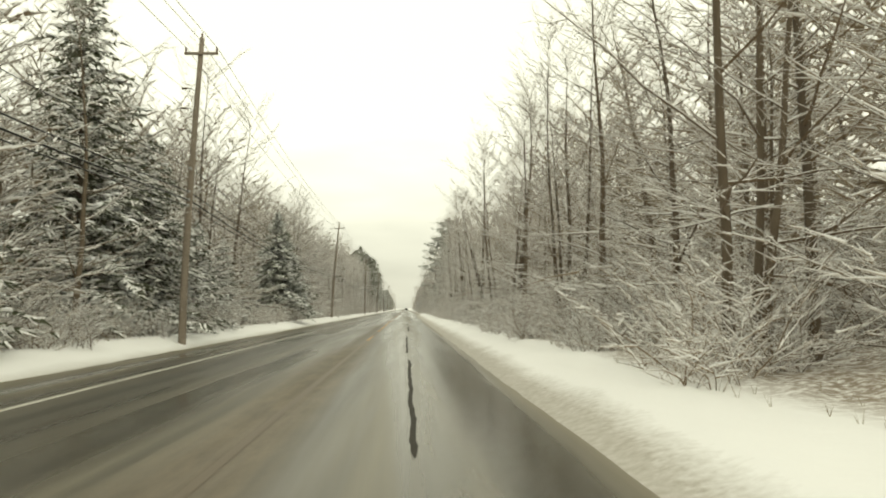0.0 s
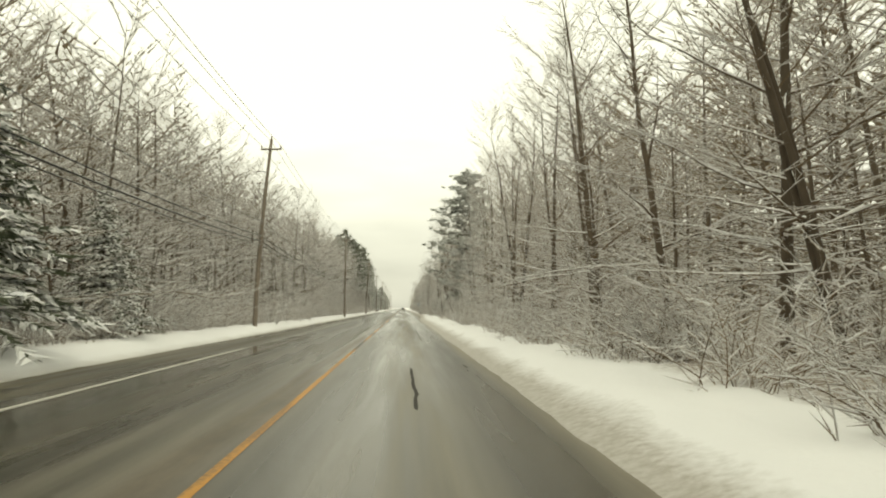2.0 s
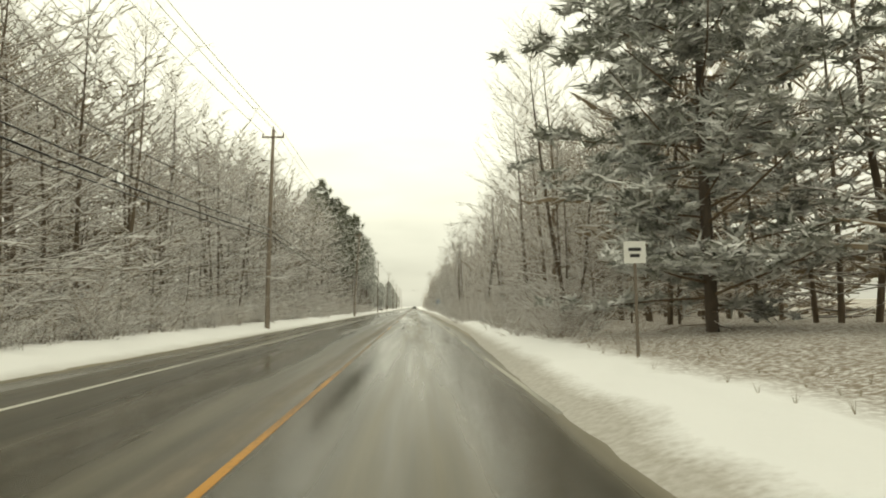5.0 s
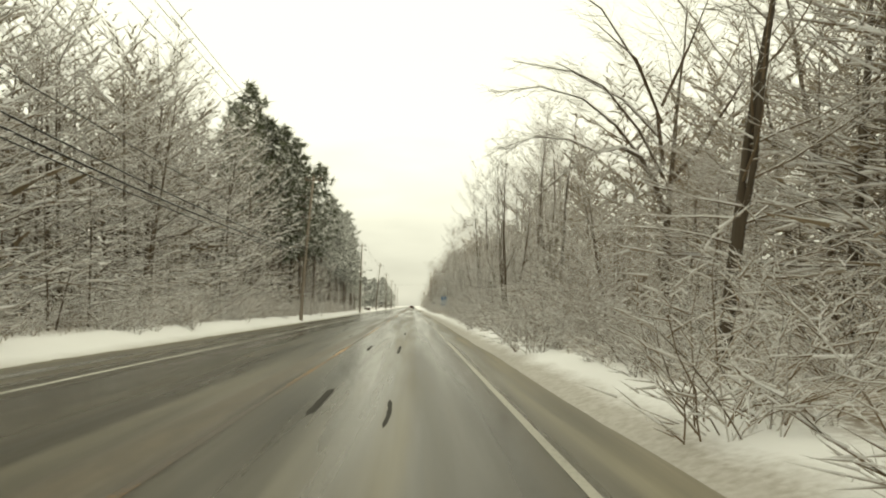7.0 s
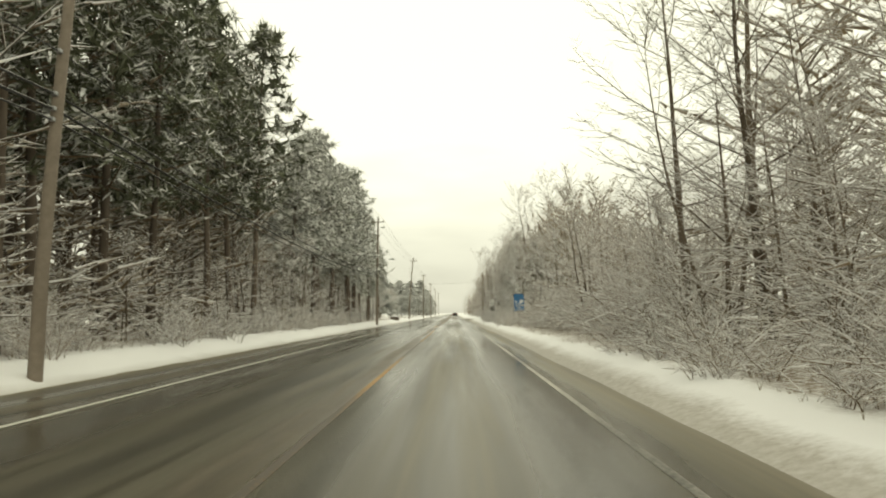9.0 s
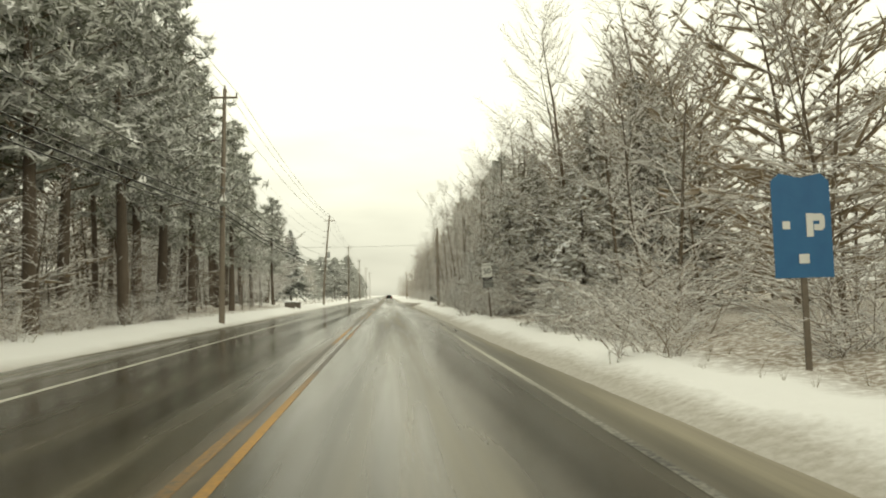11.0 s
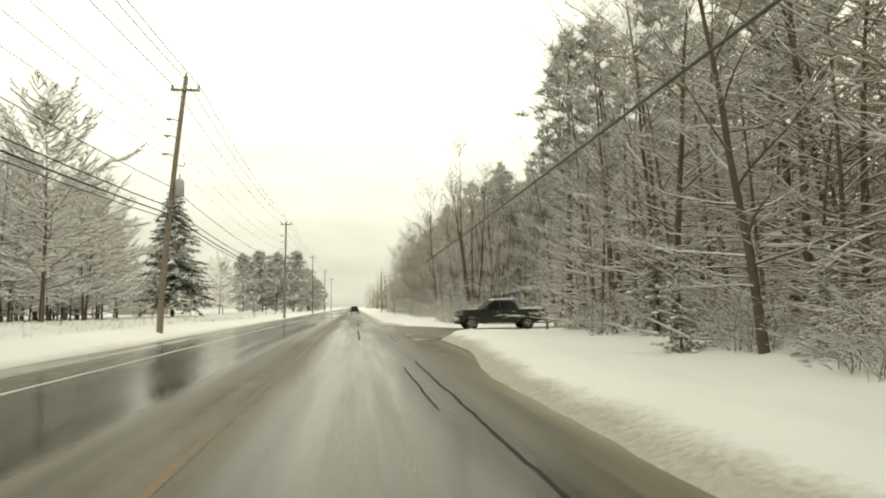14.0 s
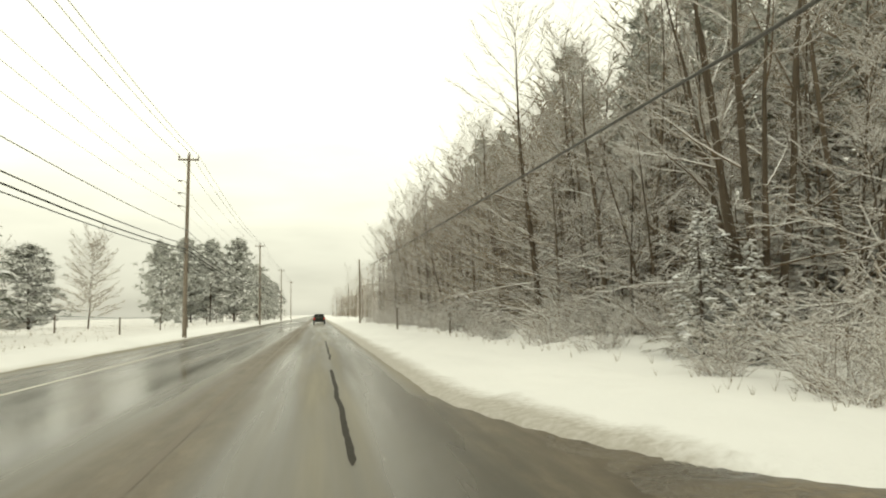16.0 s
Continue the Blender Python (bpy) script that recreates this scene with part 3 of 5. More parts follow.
# ---- trees ----
def bent(rng, p, d, length, n, lift=0.0, wob=0.12):
    """Points of a crooked branch from p along d."""
    pts, d = [Vector(p)], Vector(d).normalized()
    for i in range(n):
        d = (d + Vector((rng.uniform(-wob, wob), rng.uniform(-wob, wob), rng.uniform(-wob, wob) + lift))).normalized()
        pts.append(pts[-1] + d * (length / n))
    return pts


def along(pts, t):
    k = t * (len(pts) - 1)
    i = min(int(k), len(pts) - 2)
    return pts[i].lerp(pts[i + 1], k - i), (pts[i + 1] - pts[i]).normalized()


def wild(rng, low=-0.5, high=0.8):
    return Vector((rng.uniform(-1, 1), rng.uniform(-1, 1), rng.uniform(low, high)))


def fork(rng, d, side, angle, tilt=0.18):
    """A direction that leaves d sideways by an angle, roughly in the flat of the bough."""
    flat = Vector((-d.y, d.x, 0))
    if flat.length < 0.15:
        a = rng.uniform(0, 6.28)
        flat = Vector((math.cos(a), math.sin(a), 0))
    flat.normalize()
    k = d * math.cos(angle) + flat * side * math.sin(angle) + Vector((0, 0, rng.uniform(-tilt, tilt)))
    return k.normalized()


def arms(g, rng, lp, L, subs, twigs, w, s, dark=1, first=0.12, droop=0.0, straight=False):
    """Side branches that leave a bough left and right in turn, with twigs leaving them in the same way."""
    for j in range(subs):
        t = first + (1 - first) * (j + rng.uniform(0.1, 0.9)) / subs
        q, qd = along(lp, t)
        SL = L * (0.14 + 0.30 * (1.05 - t)) * rng.uniform(0.6, 1.25)
        sd = fork(rng, qd, 1 if j % 2 else -1, rng.uniform(0.45, 1.0), 0.35)
        mid = q + sd * SL * 0.5
        bend = (sd * 0.75 + qd * 0.35 + Vector((rng.uniform(-0.2, 0.2), rng.uniform(-0.2, 0.2), 0.12 - droop))).normalized()
        end = mid + bend * SL * 0.5
        g.snowed(rng, (q, end) if straight else (q, mid, end), w * 1.35, s * 1.35, dark)
        for k in range(twigs):
            u = 0.18 + 0.82 * (k + rng.random()) / twigs
            o = q.lerp(mid, u * 2) if u < 0.5 else mid.lerp(end, u * 2 - 1)
            td = fork(rng, bend, 1 if k % 2 else -1, rng.uniform(0.35, 0.95), 0.4)
            g.snowed(rng, (o, o + td * min(0.8, SL * rng.uniform(0.25, 0.5) + 0.08)), w, s, dark)


def limb(crown, rng, lp, lr, L, subs, twigs, fine, snow, droop=0.0):
    """One limb with its side branches and twigs."""
    n = len(lp) - 1
    crown.tube(lp, [lr * (1 - 0.78 * i / n) for i in range(n + 1)], 4, 0)
    arms(crown, rng, lp, L, subs, twigs, fine, snow, 1, 0.12, droop)


def bare_tree(rng, H, spread, limbs, subs, twigs, low=0.25, stems=1, lean=0.05, fine=0.0085, snow=0.0085, extra=(), rise=1.0):
    """Leafless tree: trunk and crown as two gatherings of geometry. Low boughs reach out flat, high ones climb."""
    trunk, crown = Geo(M_BARK), Geo(M_LIMB, M_TWIG, M_LYING)
    for s in range(stems):
        a0 = rng.uniform(0, 6.28)
        k = 1.0 if s == 0 else rng.uniform(0.7, 0.97)
        base = Vector((0, 0, -0.4)) if stems == 1 else Vector((0.25 * math.cos(a0), 0.25 * math.sin(a0), -0.4))
        d = Vector((lean * math.cos(a0), lean * math.sin(a0), 1)) if stems == 1 else Vector((0.17 * math.cos(a0), 0.17 * math.sin(a0), 1))
        pts = bent(rng, base, d, H * k * 0.93, 10, 0.04, 0.06)
        r0 = (0.0085 * H + 0.015) * rng.uniform(0.8, 1.15) * (1.0 if stems == 1 else 0.72)
        trunk.tube(pts, [r0 * 1.25] + [r0 * (1 - i / 10.4) + 0.006 for i in range(1, 11)], 7)
        nl = max(4, limbs // stems)
        for i in range(nl):
            t = low + (0.98 - low) * (i + rng.random()) / nl
            p, td = along(pts, t)
            az = i * 2.4 + rng.uniform(-0.5, 0.5) + s
            el = (rng.uniform(-0.1, 0.35) + 1.15 * max(0.0, t - 0.22)) * rise
            ld = Vector((math.cos(az) * math.cos(el), math.sin(az) * math.cos(el), math.sin(el)))
            L = spread * (1.1 - 0.50 * t) * rng.uniform(0.6, 1.15)
            lr = max(0.013, r0 * (1 - t) * 0.36 + 0.008)
            limb(crown, rng, bent(rng, p, ld, L, 5, 0.015 + 0.09 * t, 0.16), lr, L, subs, twigs, fine, snow)
        top = along(pts, 0.97)[0]
        for i in range(5):
            limb(crown, rng, bent(rng, top, wild(rng, 1.4, 2.6), H * 0.11, 3, 0.05, 0.15), 0.011, 2.0, 5, twigs, fine, snow)
    for lp, lr in extra:
        limb(crown, rng, [Vector(q) for q in lp], lr, 6.0, subs + 14, twigs, fine, snow)
    return trunk, crown


def bush(rng, H, stems, subs, twigs, fine=0.006, snow=0.014):
    """Arching stems that bow outwards under the snow on them."""
    base, g = Geo(M_LIMB), Geo(M_LIMB, M_TWIG, M_LYING)
    for i in range(stems):
        az, el = i * 2.4 + rng.uniform(-0.4, 0.4), rng.uniform(0.75, 1.5)
        b = Vector((rng.uniform(-0.6, 0.6), rng.uniform(-0.6, 0.6), -0.35))
        L = H * rng.uniform(0.6, 1.1)
        pts = bent(rng, b, (math.cos(az) * math.cos(el), math.sin(az) * math.cos(el), math.sin(el)), L, 5, -0.07, 0.26)
        pts = [pts[0]] + [Vector((q.x, q.y, max(q.z, 0.14 * k + 0.1))) for k, q in enumerate(pts[1:])]
        (base if i % 3 == 0 else g).tube(pts, [0.011, 0.010, 0.009, 0.007, 0.005, 0.003], 3, 0, True)
        arms(g, rng, pts, L * 0.85, subs, twigs, fine, snow, 1, 0.04, 0.25, True)
    return base, g


def spruce(rng, H, R, levels, per, droop=0.35, mat=None, foot=0.06, thick=0.06, dense=13, clots=0.4, ragged=0.25, short=1.0):
    trunk, crown = Geo(M_PINEBARK), Geo(mat or M_SPRUCE, M_BARK, M_CLOT)
    trunk.tube([(0, 0, -0.4), (0, 0, H * 0.5), (0, 0, H * 0.98)], [0.012 * H + 0.03, 0.007 * H + 0.02, 0.012], 7)
    for l in range(levels):
        for b in range(per):
            t = foot + (1 - foot) * min(1, (l + rng.random() * 1.2) / levels)
            z, L0 = H * t, R * (1 - t) ** 0.8 + 0.12
            az = b * 6.283 / per + l * 1.3 + rng.uniform(-0.4, 0.4)
            L = L0 * rng.uniform(0.75 - ragged, 1.0 + ragged)
            out = Vector((math.cos(az), math.sin(az), 0))
            side = Vector((-math.sin(az), math.cos(az), 0))
            dr = droop * rng.uniform(0.4, 1.6)
            p0 = Vector((0, 0, z))
            p1 = p0 + out * L * 0.55 + Vector((0, 0, -dr * L * 0.22))
            p2 = p0 + out * L + Vector((0, 0, -dr * L * rng.uniform(0.1, 0.8)))
            crown.tube([p0, p1, p2], [0.013, 0.009, 0.003], 3, 1, True)
            n = max(8, int(L * dense * 2.2))
            for i in range(n):
                u = 0.15 + 0.85 * (i + rng.random()) / n
                c = p0.lerp(p1, u * 2) if u < 0.5 else p1.lerp(p2, u * 2 - 1)
                sg = 1 if i % 2 else -1
                k = (0.16 + 0.24 * rng.random()) * (1.25 - 0.5 * u) * min(1.4, 0.5 + L * 0.45) * short
                e = c + side * sg * k * rng.uniform(0.3, 1.1) + out * k * rng.uniform(0.2, 0.9) + Vector((0, 0, rng.uniform(-0.7, 0.12) * k))
                crown.blade(c, e, thick * rng.uniform(0.6, 1.3), rng, 0)
            for _ in range(int(clots + rng.random())):
                c = p0.lerp(p1, rng.uniform(0.5, 1.0)) if rng.random() < 0.4 else p1.lerp(p2, rng.uniform(0.0, 0.85))
                w = rng.uniform(0.06, 0.15) * min(1.3, 0.5 + L * 0.4)
                crown.pad(c + Vector((0, 0, 0.01)), w * 1.3, w, w * 0.6, 2, 5, rng)
    for i in range(14):
        crown.blade(Vector((0, 0, H * (0.9 + 0.007 * i))), Vector((rng.uniform(-0.2, 0.2), rng.uniform(-0.2, 0.2), H * (0.94 + 0.007 * i))), 0.03, rng, 0)
    return trunk, crown


def tuft(crown, rng, c, size, n=13, flat=0.8):
    for i in range(n):
        d = Vector((rng.gauss(0, 1), rng.gauss(0, 1), rng.gauss(0.25, flat))).normalized()
        s = Vector(c) + Vector((rng.uniform(-1, 1), rng.uniform(-1, 1), rng.uniform(-0.5, 0.5))) * size * 0.35
        crown.blade(s, s + d * size * rng.uniform(0.5, 1.05), size * 0.10, rng, 0)


def pine(rng, H, R, first, boughs, tufts, size=0.5, layered=False, mat=None, stout=1.0):
    """Pine with a bare lower trunk and a crown of needle tufts on crooked boughs."""
    trunk, crown = Geo(M_PINEBARK), Geo(mat or M_NEEDLE, M_LIMB)
    lean = Vector((rng.uniform(-0.03, 0.03), rng.uniform(-0.03, 0.03), 1))
    pts = bent(rng, (0, 0, -0.4), lean, H, 8, 0.02, 0.025)
    r0 = (0.0085 * H + 0.025) * stout
    trunk.tube(pts, [r0 * (1 - i / 9.0) + 0.012 for i in range(9)], 7)
    for i in range(5):
        p, _ = along(pts, first * rng.uniform(0.45, 1.0))
        az = rng.uniform(0, 6.28)
        q = bent(rng, p, (math.cos(az), math.sin(az), -0.1), rng.uniform(0.6, 1.8), 2, -0.05, 0.2)
        crown.tube(q, [0.022, 0.016, 0.004], 3, 1, True)
    for i in range(boughs):
        t = first + (0.97 - first) * (i + rng.random()) / boughs
        u = (t - first) / (1 - first)
        p, _ = along(pts, t)
        az = i * 2.4 + rng.uniform(-0.4, 0.4)
        shape = (0.55 + 0.45 * math.sin(math.pi * min(1, u * 0.9 + 0.15))) * (1 - u ** 3 * 0.55)
        if layered:
            shape = (1.02 - u) ** 0.62 * rng.uniform(0.55, 1.15) * min(1.0, 0.5 + 4.0 * u)
        L = min(6.2, R * shape * rng.uniform(0.7, 1.15))
        el = rng.uniform(-0.1, 0.35) if layered else rng.uniform(-0.1, 0.55)
        bp = bent(rng, p, (math.cos(az) * math.cos(el), math.sin(az) * math.cos(el), math.sin(el)), L, 3, 0.05, 0.12)
        crown.tube(bp, [0.045 * (1.2 - u), 0.035 * (1.2 - u), 0.02, 0.006], 3, 1, True)
        for k in range(tufts):
            c, d = along(bp, 0.25 + 0.75 * (k + rng.random()) / tufts)
            off = Vector((rng.gauss(0, 0.30), rng.gauss(0, 0.30), rng.gauss(0.05, 0.07 if layered else 0.24))) * min(1.4, L * 0.5)
            tuft(crown, rng, c + off, size * rng.uniform(0.7, 1.15), 30 if layered else 20, 0.4 if layered else 0.8)
    for k in range(5):
        tuft(crown, rng, pts[-1] + Vector((rng.gauss(0, 0.2), rng.gauss(0, 0.2), -0.25 * k)), size, 30)
    return trunk, crown


STOCK = {}


def stock(kind, made, label, category, group):
    """Keeps a tree's or shrub's meshes, to be set out many times."""
    first = "stem_clump" if "bush" in kind else "trunk"
    meshes = [(first, made[0].mesh(first, True)), ("crown", made[1].mesh("crown"))]
    STOCK.setdefault(kind, []).append((meshes, label, category, group))


COUNT = [0, 0]


def in_clearing(x, y):
    """The open ground of the drive and the line of sight to the parking sign."""
    return (364 < y < 384.2 and 2 < x < 24 and not (y < 369 and x > 9.4)) or (383 < y < 389.3 and abs(x - 12.1 + (389 - y) * 0.45) < 2.6) or (389 < y < 392.4 and 9.2 < x < 14.6) or (334.5 < y < 347 and 2 < x < 0.162 * (y - 310.7) + 1.0) or (346 < y < 365 and 2 < x < 0.208 * (y - 322) + 1.0) or (107 < y < 137.5 and 5.2 < x < 0.27 * (y - 95) + 1.2)


def plant(kind, i, x, y, turn=0.0, scale=1.0, high=1.0, label=""):
    if in_clearing(x, y):
        return None
    meshes, lab, cat, group = STOCK[kind][i % len(STOCK[kind])]
    name = {"bare": "tree", "clump": "tree", "small": "tree", "oak": "tree", "yard": "tree", "vase": "tree", "bush": "bush", "tall_bush": "bush"}.get(kind, kind + "_tree")
    ob = thing(name, label or lab, cat, group)
    for pn, me in meshes:
        p = new(pn, me)
        p.parent = ob
        COUNT[0] += len(me.polygons)
    ob.matrix_basis = Matrix.Translation((x, y, gz(x, y))) @ Matrix.Rotation(turn, 4, "Z") @ Matrix.Diagonal((scale, scale, scale * high, 1))
    return ob


R = random.Random(11)
for k in range(6):
    stock("bare", bare_tree(R, 14.0, 4.6, 27, 10, 5, 0.14, 1, 0.06), "leafless roadside tree with snow along every branch", "tree", "trees beside the road")
for k in range(3):
    stock("clump", bare_tree(R, 13.0, 4.0, 36, 8, 5, 0.16, 3, 0.1, rise=1.25), "leafless tree with several stems and snow-laden limbs", "tree", "trees beside the road")
stock("vase", bare_tree(R, 14.5, 4.2, 50, 8, 5, 0.12, 6, 0.1, rise=1.9), "tall leafless tree with a sheaf of upright stems", "tree", "trees beside the road")
for k in range(3):
    stock("yard", bare_tree(R, 12.5, 6.4, 44, 11, 7, 0.16, 1, 0.05, 0.034, 0.048), "broad leafless yard tree thick with snow", "tree", "yard trees")
stock("oak", bare_tree(random.Random(3), 19.0, 7.5, 20, 12, 7, 0.40, 1, 0.1, 0.008, 0.008,
                       [(((0, 0, 5.2), (-0.9, -1.3, 6.6), (-2.0, -2.8, 7.4), (-3.2, -4.2, 7.5), (-4.4, -4.9, 7.1), (-5.8, -5.4, 6.2), (-7.2, -5.8, 5.0)), 0.19),
                        (((-2.0, -2.8, 7.4), (-3.2, -3.4, 8.6), (-4.8, -4.0, 9.6), (-6.6, -4.2, 10.0), (-8.6, -4.6, 9.6)), 0.09),
                        (((-4.4, -4.9, 7.1), (-5.6, -5.0, 7.6), (-7.0, -5.4, 7.6), (-8.6, -5.6, 7.0)), 0.06),
                        (((0, 0, 7.6), (-0.8, -1.6, 9.8), (-2.2, -3.2, 11.6), (-4.4, -4.4, 12.8)), 0.12),
                        (((0, 0, 6.4), (1.0, -2.0, 8.0), (1.4, -4.2, 9.4), (1.2, -6.4, 10.0)), 0.12),
                        (((0, 0, 8.8), (-1.8, 0.2, 10.8), (-4.2, 0.4, 12.2), (-7.0, 0.8, 12.8)), 0.11),
                        (((0, 0, 9.6), (-1.6, -1.4, 12.0), (-3.6, -2.8, 14.0), (-6.2, -3.8, 15.2)), 0.10),
                        (((0, 0, 7.0), (-1.8, -2.0, 8.8), (-4.0, -4.4, 10.0), (-6.4, -6.6, 10.2)), 0.11),
                        (((0, 0, 10.4), (0.6, -2.0, 12.6), (0.8, -4.4, 14.4)), 0.09)]),
      "great leafless oak with one long drooping snow-lined limb", "tree", "trees beside the road")
for k in range(3):
    stock("small", bare_tree(R, 7.0, 2.9, 24, 8, 5, 0.10, 2, 0.1, 0.008, 0.0115), "small leafless tree furred with fresh snow", "tree", "small trees")
for k in range(5):
    stock("bush", bush(R, 2.1, 26, 8, 3, 0.010, 0.0145), "tangled bare shrub loaded with snow at the wood's edge", "bush", "shrubs beside the road")
for k in range(3):
    stock("tall_bush", bush(R, 3.7, 30, 10, 3, 0.0125, 0.016), "tall arching bare shrub thick with snow", "bush", "shrubs beside the road")
for k in range(3):
    stock("spruce", spruce(R, 10.0, 3.0, 34, 11, 0.4, None, 0.05, 0.044, 11, 0.95, 0.4), "spruce with snow weighing down its green boughs", "spruce", "spruces")
stock("yard_spruce", spruce(R, 10.0, 2.9, 40, 13, 0.5, M_YARD, 0.12, 0.06, 13, 1.2, 0.3, 1.15), "full green spruce with snow heaped on its boughs", "spruce", "spruces")
for k in range(2):
    stock("cedar", spruce(R, 5.0, 1.7, 18, 8, 0.6, M_CEDAR, 0.02, 0.024, 20, 1.5, 0.35, 0.7), "low dense cedar clotted with snow", "cedar", "cedars")
for k in range(3):
    stock("hemlock", spruce(R, 9.0, 3.3, 28, 11, 0.55, M_CEDAR, 0.01, 0.025, 25, 0.25, 0.4, 0.7), "dark dense hemlock with snow on its drooping sprays", "hemlock", "hemlocks")
for k in range(4):
    stock("pine", pine(R, 19.0, 3.3, (0.40, 0.30, 0.36, 0.26)[k], 42, 5, 0.74), "tall dark pine with a bare lower trunk and snow-dusted crown", "pine", "pines")
for k in range(3):
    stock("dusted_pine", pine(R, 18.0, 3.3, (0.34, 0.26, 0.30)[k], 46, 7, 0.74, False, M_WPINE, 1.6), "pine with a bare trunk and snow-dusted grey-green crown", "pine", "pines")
for k in range(3):
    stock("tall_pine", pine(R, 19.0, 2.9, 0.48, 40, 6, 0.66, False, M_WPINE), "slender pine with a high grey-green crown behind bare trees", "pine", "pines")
stock("layered_pine", pine(R, 19.0, 7.5, 0.055, 112, 14, 0.58, True, M_PALEPINE), "broad white pine with layered snow-edged boughs", "pine", "pines")
for k in range(2):
    stock("round_pine", pine(R, 11.0, 3.4, 0.04, 72, 6, 0.66, False, M_PALEPINE), "rounded full pine with snow on its boughs, paled for haze", "pine", "pines")

R = random.Random(5)


def row(kind, y0, y1, step, x0, x1, scale=(0.85, 1.15), high=(0.9, 1.1), skip=()):
    y = y0
    while y < y1:
        x = R.uniform(x0, x1)
        yy = y + R.uniform(-0.35, 0.35) * step
        if not any(a <= yy <= b for a, b in skip):
            plant(kind, R.randrange(20), x, yy, R.uniform(0, 6.28), R.uniform(*scale), R.uniform(*high))
        y += step



# deep woods behind the front rows, past counting: one mesh for each stretch
def back_tree(rng, H, spread, limbs, twigs, low, wide=1.0, deep=0, snow=1.5):
    g = Geo(M_BARK, M_TWIG, M_LYING, M_DEEP)
    pts = bent(rng, (0, 0, -0.3), (rng.uniform(-0.08, 0.08), rng.uniform(-0.08, 0.08), 1), H * 0.95, 5, 0.02, 0.06)
    r0 = 0.0085 * H
    g.tube(pts, [r0 * (1 - i / 5.4) + 0.006 for i in range(6)], 5, 0)
    w = 0.0062 * wide
    for i in range(limbs):
        t = low + (0.99 - low) * (i + rng.random()) / limbs
        p, _ = along(pts, t)
        az, el = i * 2.4 + rng.uniform(-0.6, 0.6), rng.uniform(-0.1, 0.4) + 1.0 * max(0.0, t - 0.2)
        L = spread * (1.1 - 0.5 * t) * rng.uniform(0.6, 1.15)
        bp = bent(rng, p, (math.cos(az) * math.cos(el), math.sin(az) * math.cos(el), math.sin(el)), L, 3, 0.02 + 0.08 * t, 0.15)
        f = w * (1 - 0.45 * max(0.0, t - 0.55) / 0.45) if deep else w
        g.snowed(rng, bp, 0.012 + f * 0.6, 0.010 + f * snow * 0.6, 0)
        arms(g, rng, bp, L, twigs + (3 if deep and t > 0.55 else 0), 2, f, f * snow, deep or 1, straight=True)
    return g


def arrays(g):
    """A gathering as plain triangles."""
    tris, mats = [], []
    for f, m in zip(g.f, g.m):
        for k in range(1, len(f) - 1):
            tris.append((f[0], f[k], f[k + 1]))
            mats.append(m)
    return np.array([tuple(v) for v in g.v]), np.array(tris), np.array(mats)


W = random.Random(23)
BACK = {"high": [arrays(back_tree(W, 13.5, 3.8, 24, 6, 0.14, 2.2, 0, 1.0)) for _ in range(4)], "low": [arrays(back_tree(W, 4.2, 2.4, 16, 6, 0.05, 1.6, 0, 1.4)) for _ in range(3)],
        "fill": [arrays(back_tree(W, 10.0, 4.0, 24, 7, 0.03, 4.6, 3, 0.45)) for _ in range(4)],
        "dense": [arrays(back_tree(W, 11.0, 4.6, 24, 7, 0.02, 13.0, 3, 0.4)) for _ in range(4)],
        "white": [arrays(back_tree(W, 10.0, 4.4, 22, 6, 0.04, 4.6, 0, 2.6)) for _ in range(4)],
        "frost": [arrays(back_tree(W, 7.0, 3.3, 22, 6, 0.04, 2.1, 0, 1.7)) for _ in range(4)],
        "pale": [arrays(back_tree(W, 10.0, 4.2, 23, 6, 0.03, 3.3, 0, 1.5)) for _ in range(4)],
        "puff": [arrays(back_tree(W, 9.5, 4.4, 32, 8, 0.14, 2.8, 0, 3.4)) for _ in range(4)]}


def woods(name, label, zones):
    """zones: kind, y0, y1, x0, x1, how many, smallest and largest scale."""
    vs, fs, ms, n = [], [], [], 0
    for kind, y0, y1, x0, x1, many, s0, s1 in zones:
        for i in range(many):
            y, x = y0 + (y1 - y0) * (i + W.random()) / many, W.uniform(x0, x1)
            if (106 < y < 143 and 4 < x < 0.27 * (y - 95) + 1.5) or in_clearing(x, y) or (-14.8 < x < -9 and (22 < y < 37 or 46 < y < 71)):
                continue
            v, f, m = BACK[kind][W.randrange(len(BACK[kind]))]
            k, a = W.uniform(s0, s1), W.uniform(0, 6.283)
            if 184 < y < 218 and 5 < x < 17:
                k *= 0.6
            c, s = math.cos(a) * k, math.sin(a) * k
            h = k * W.uniform(0.9, 1.12)
            vs.append(np.c_[v[:, 0] * c - v[:, 1] * s + x, v[:, 0] * s + v[:, 1] * c + y, v[:, 2] * h + gz(x, y)])
            fs.append(f + n)
            ms.append(m)
            n += len(v)
    v, f, m = np.concatenate(vs), np.concatenate(fs), np.concatenate(ms)
    me = bpy.data.meshes.new(name)
    me.vertices.add(len(v))
    me.vertices.foreach_set("co", v.ravel())
    me.loops.add(f.size)
    me.loops.foreach_set("vertex_index", f.ravel())
    me.polygons.add(len(f))
    me.polygons.foreach_set("loop_start", np.arange(0, f.size, 3))
    me.polygons.foreach_set("material_index", m)
    for mt in (M_BARK, M_TWIG, M_LYING, M_DEEP):
        me.materials.append(mt)
    me.update(calc_edges=True)
    COUNT[1] += len(f)
    tagged(new(name, me), label, "woods", kind="stuff")


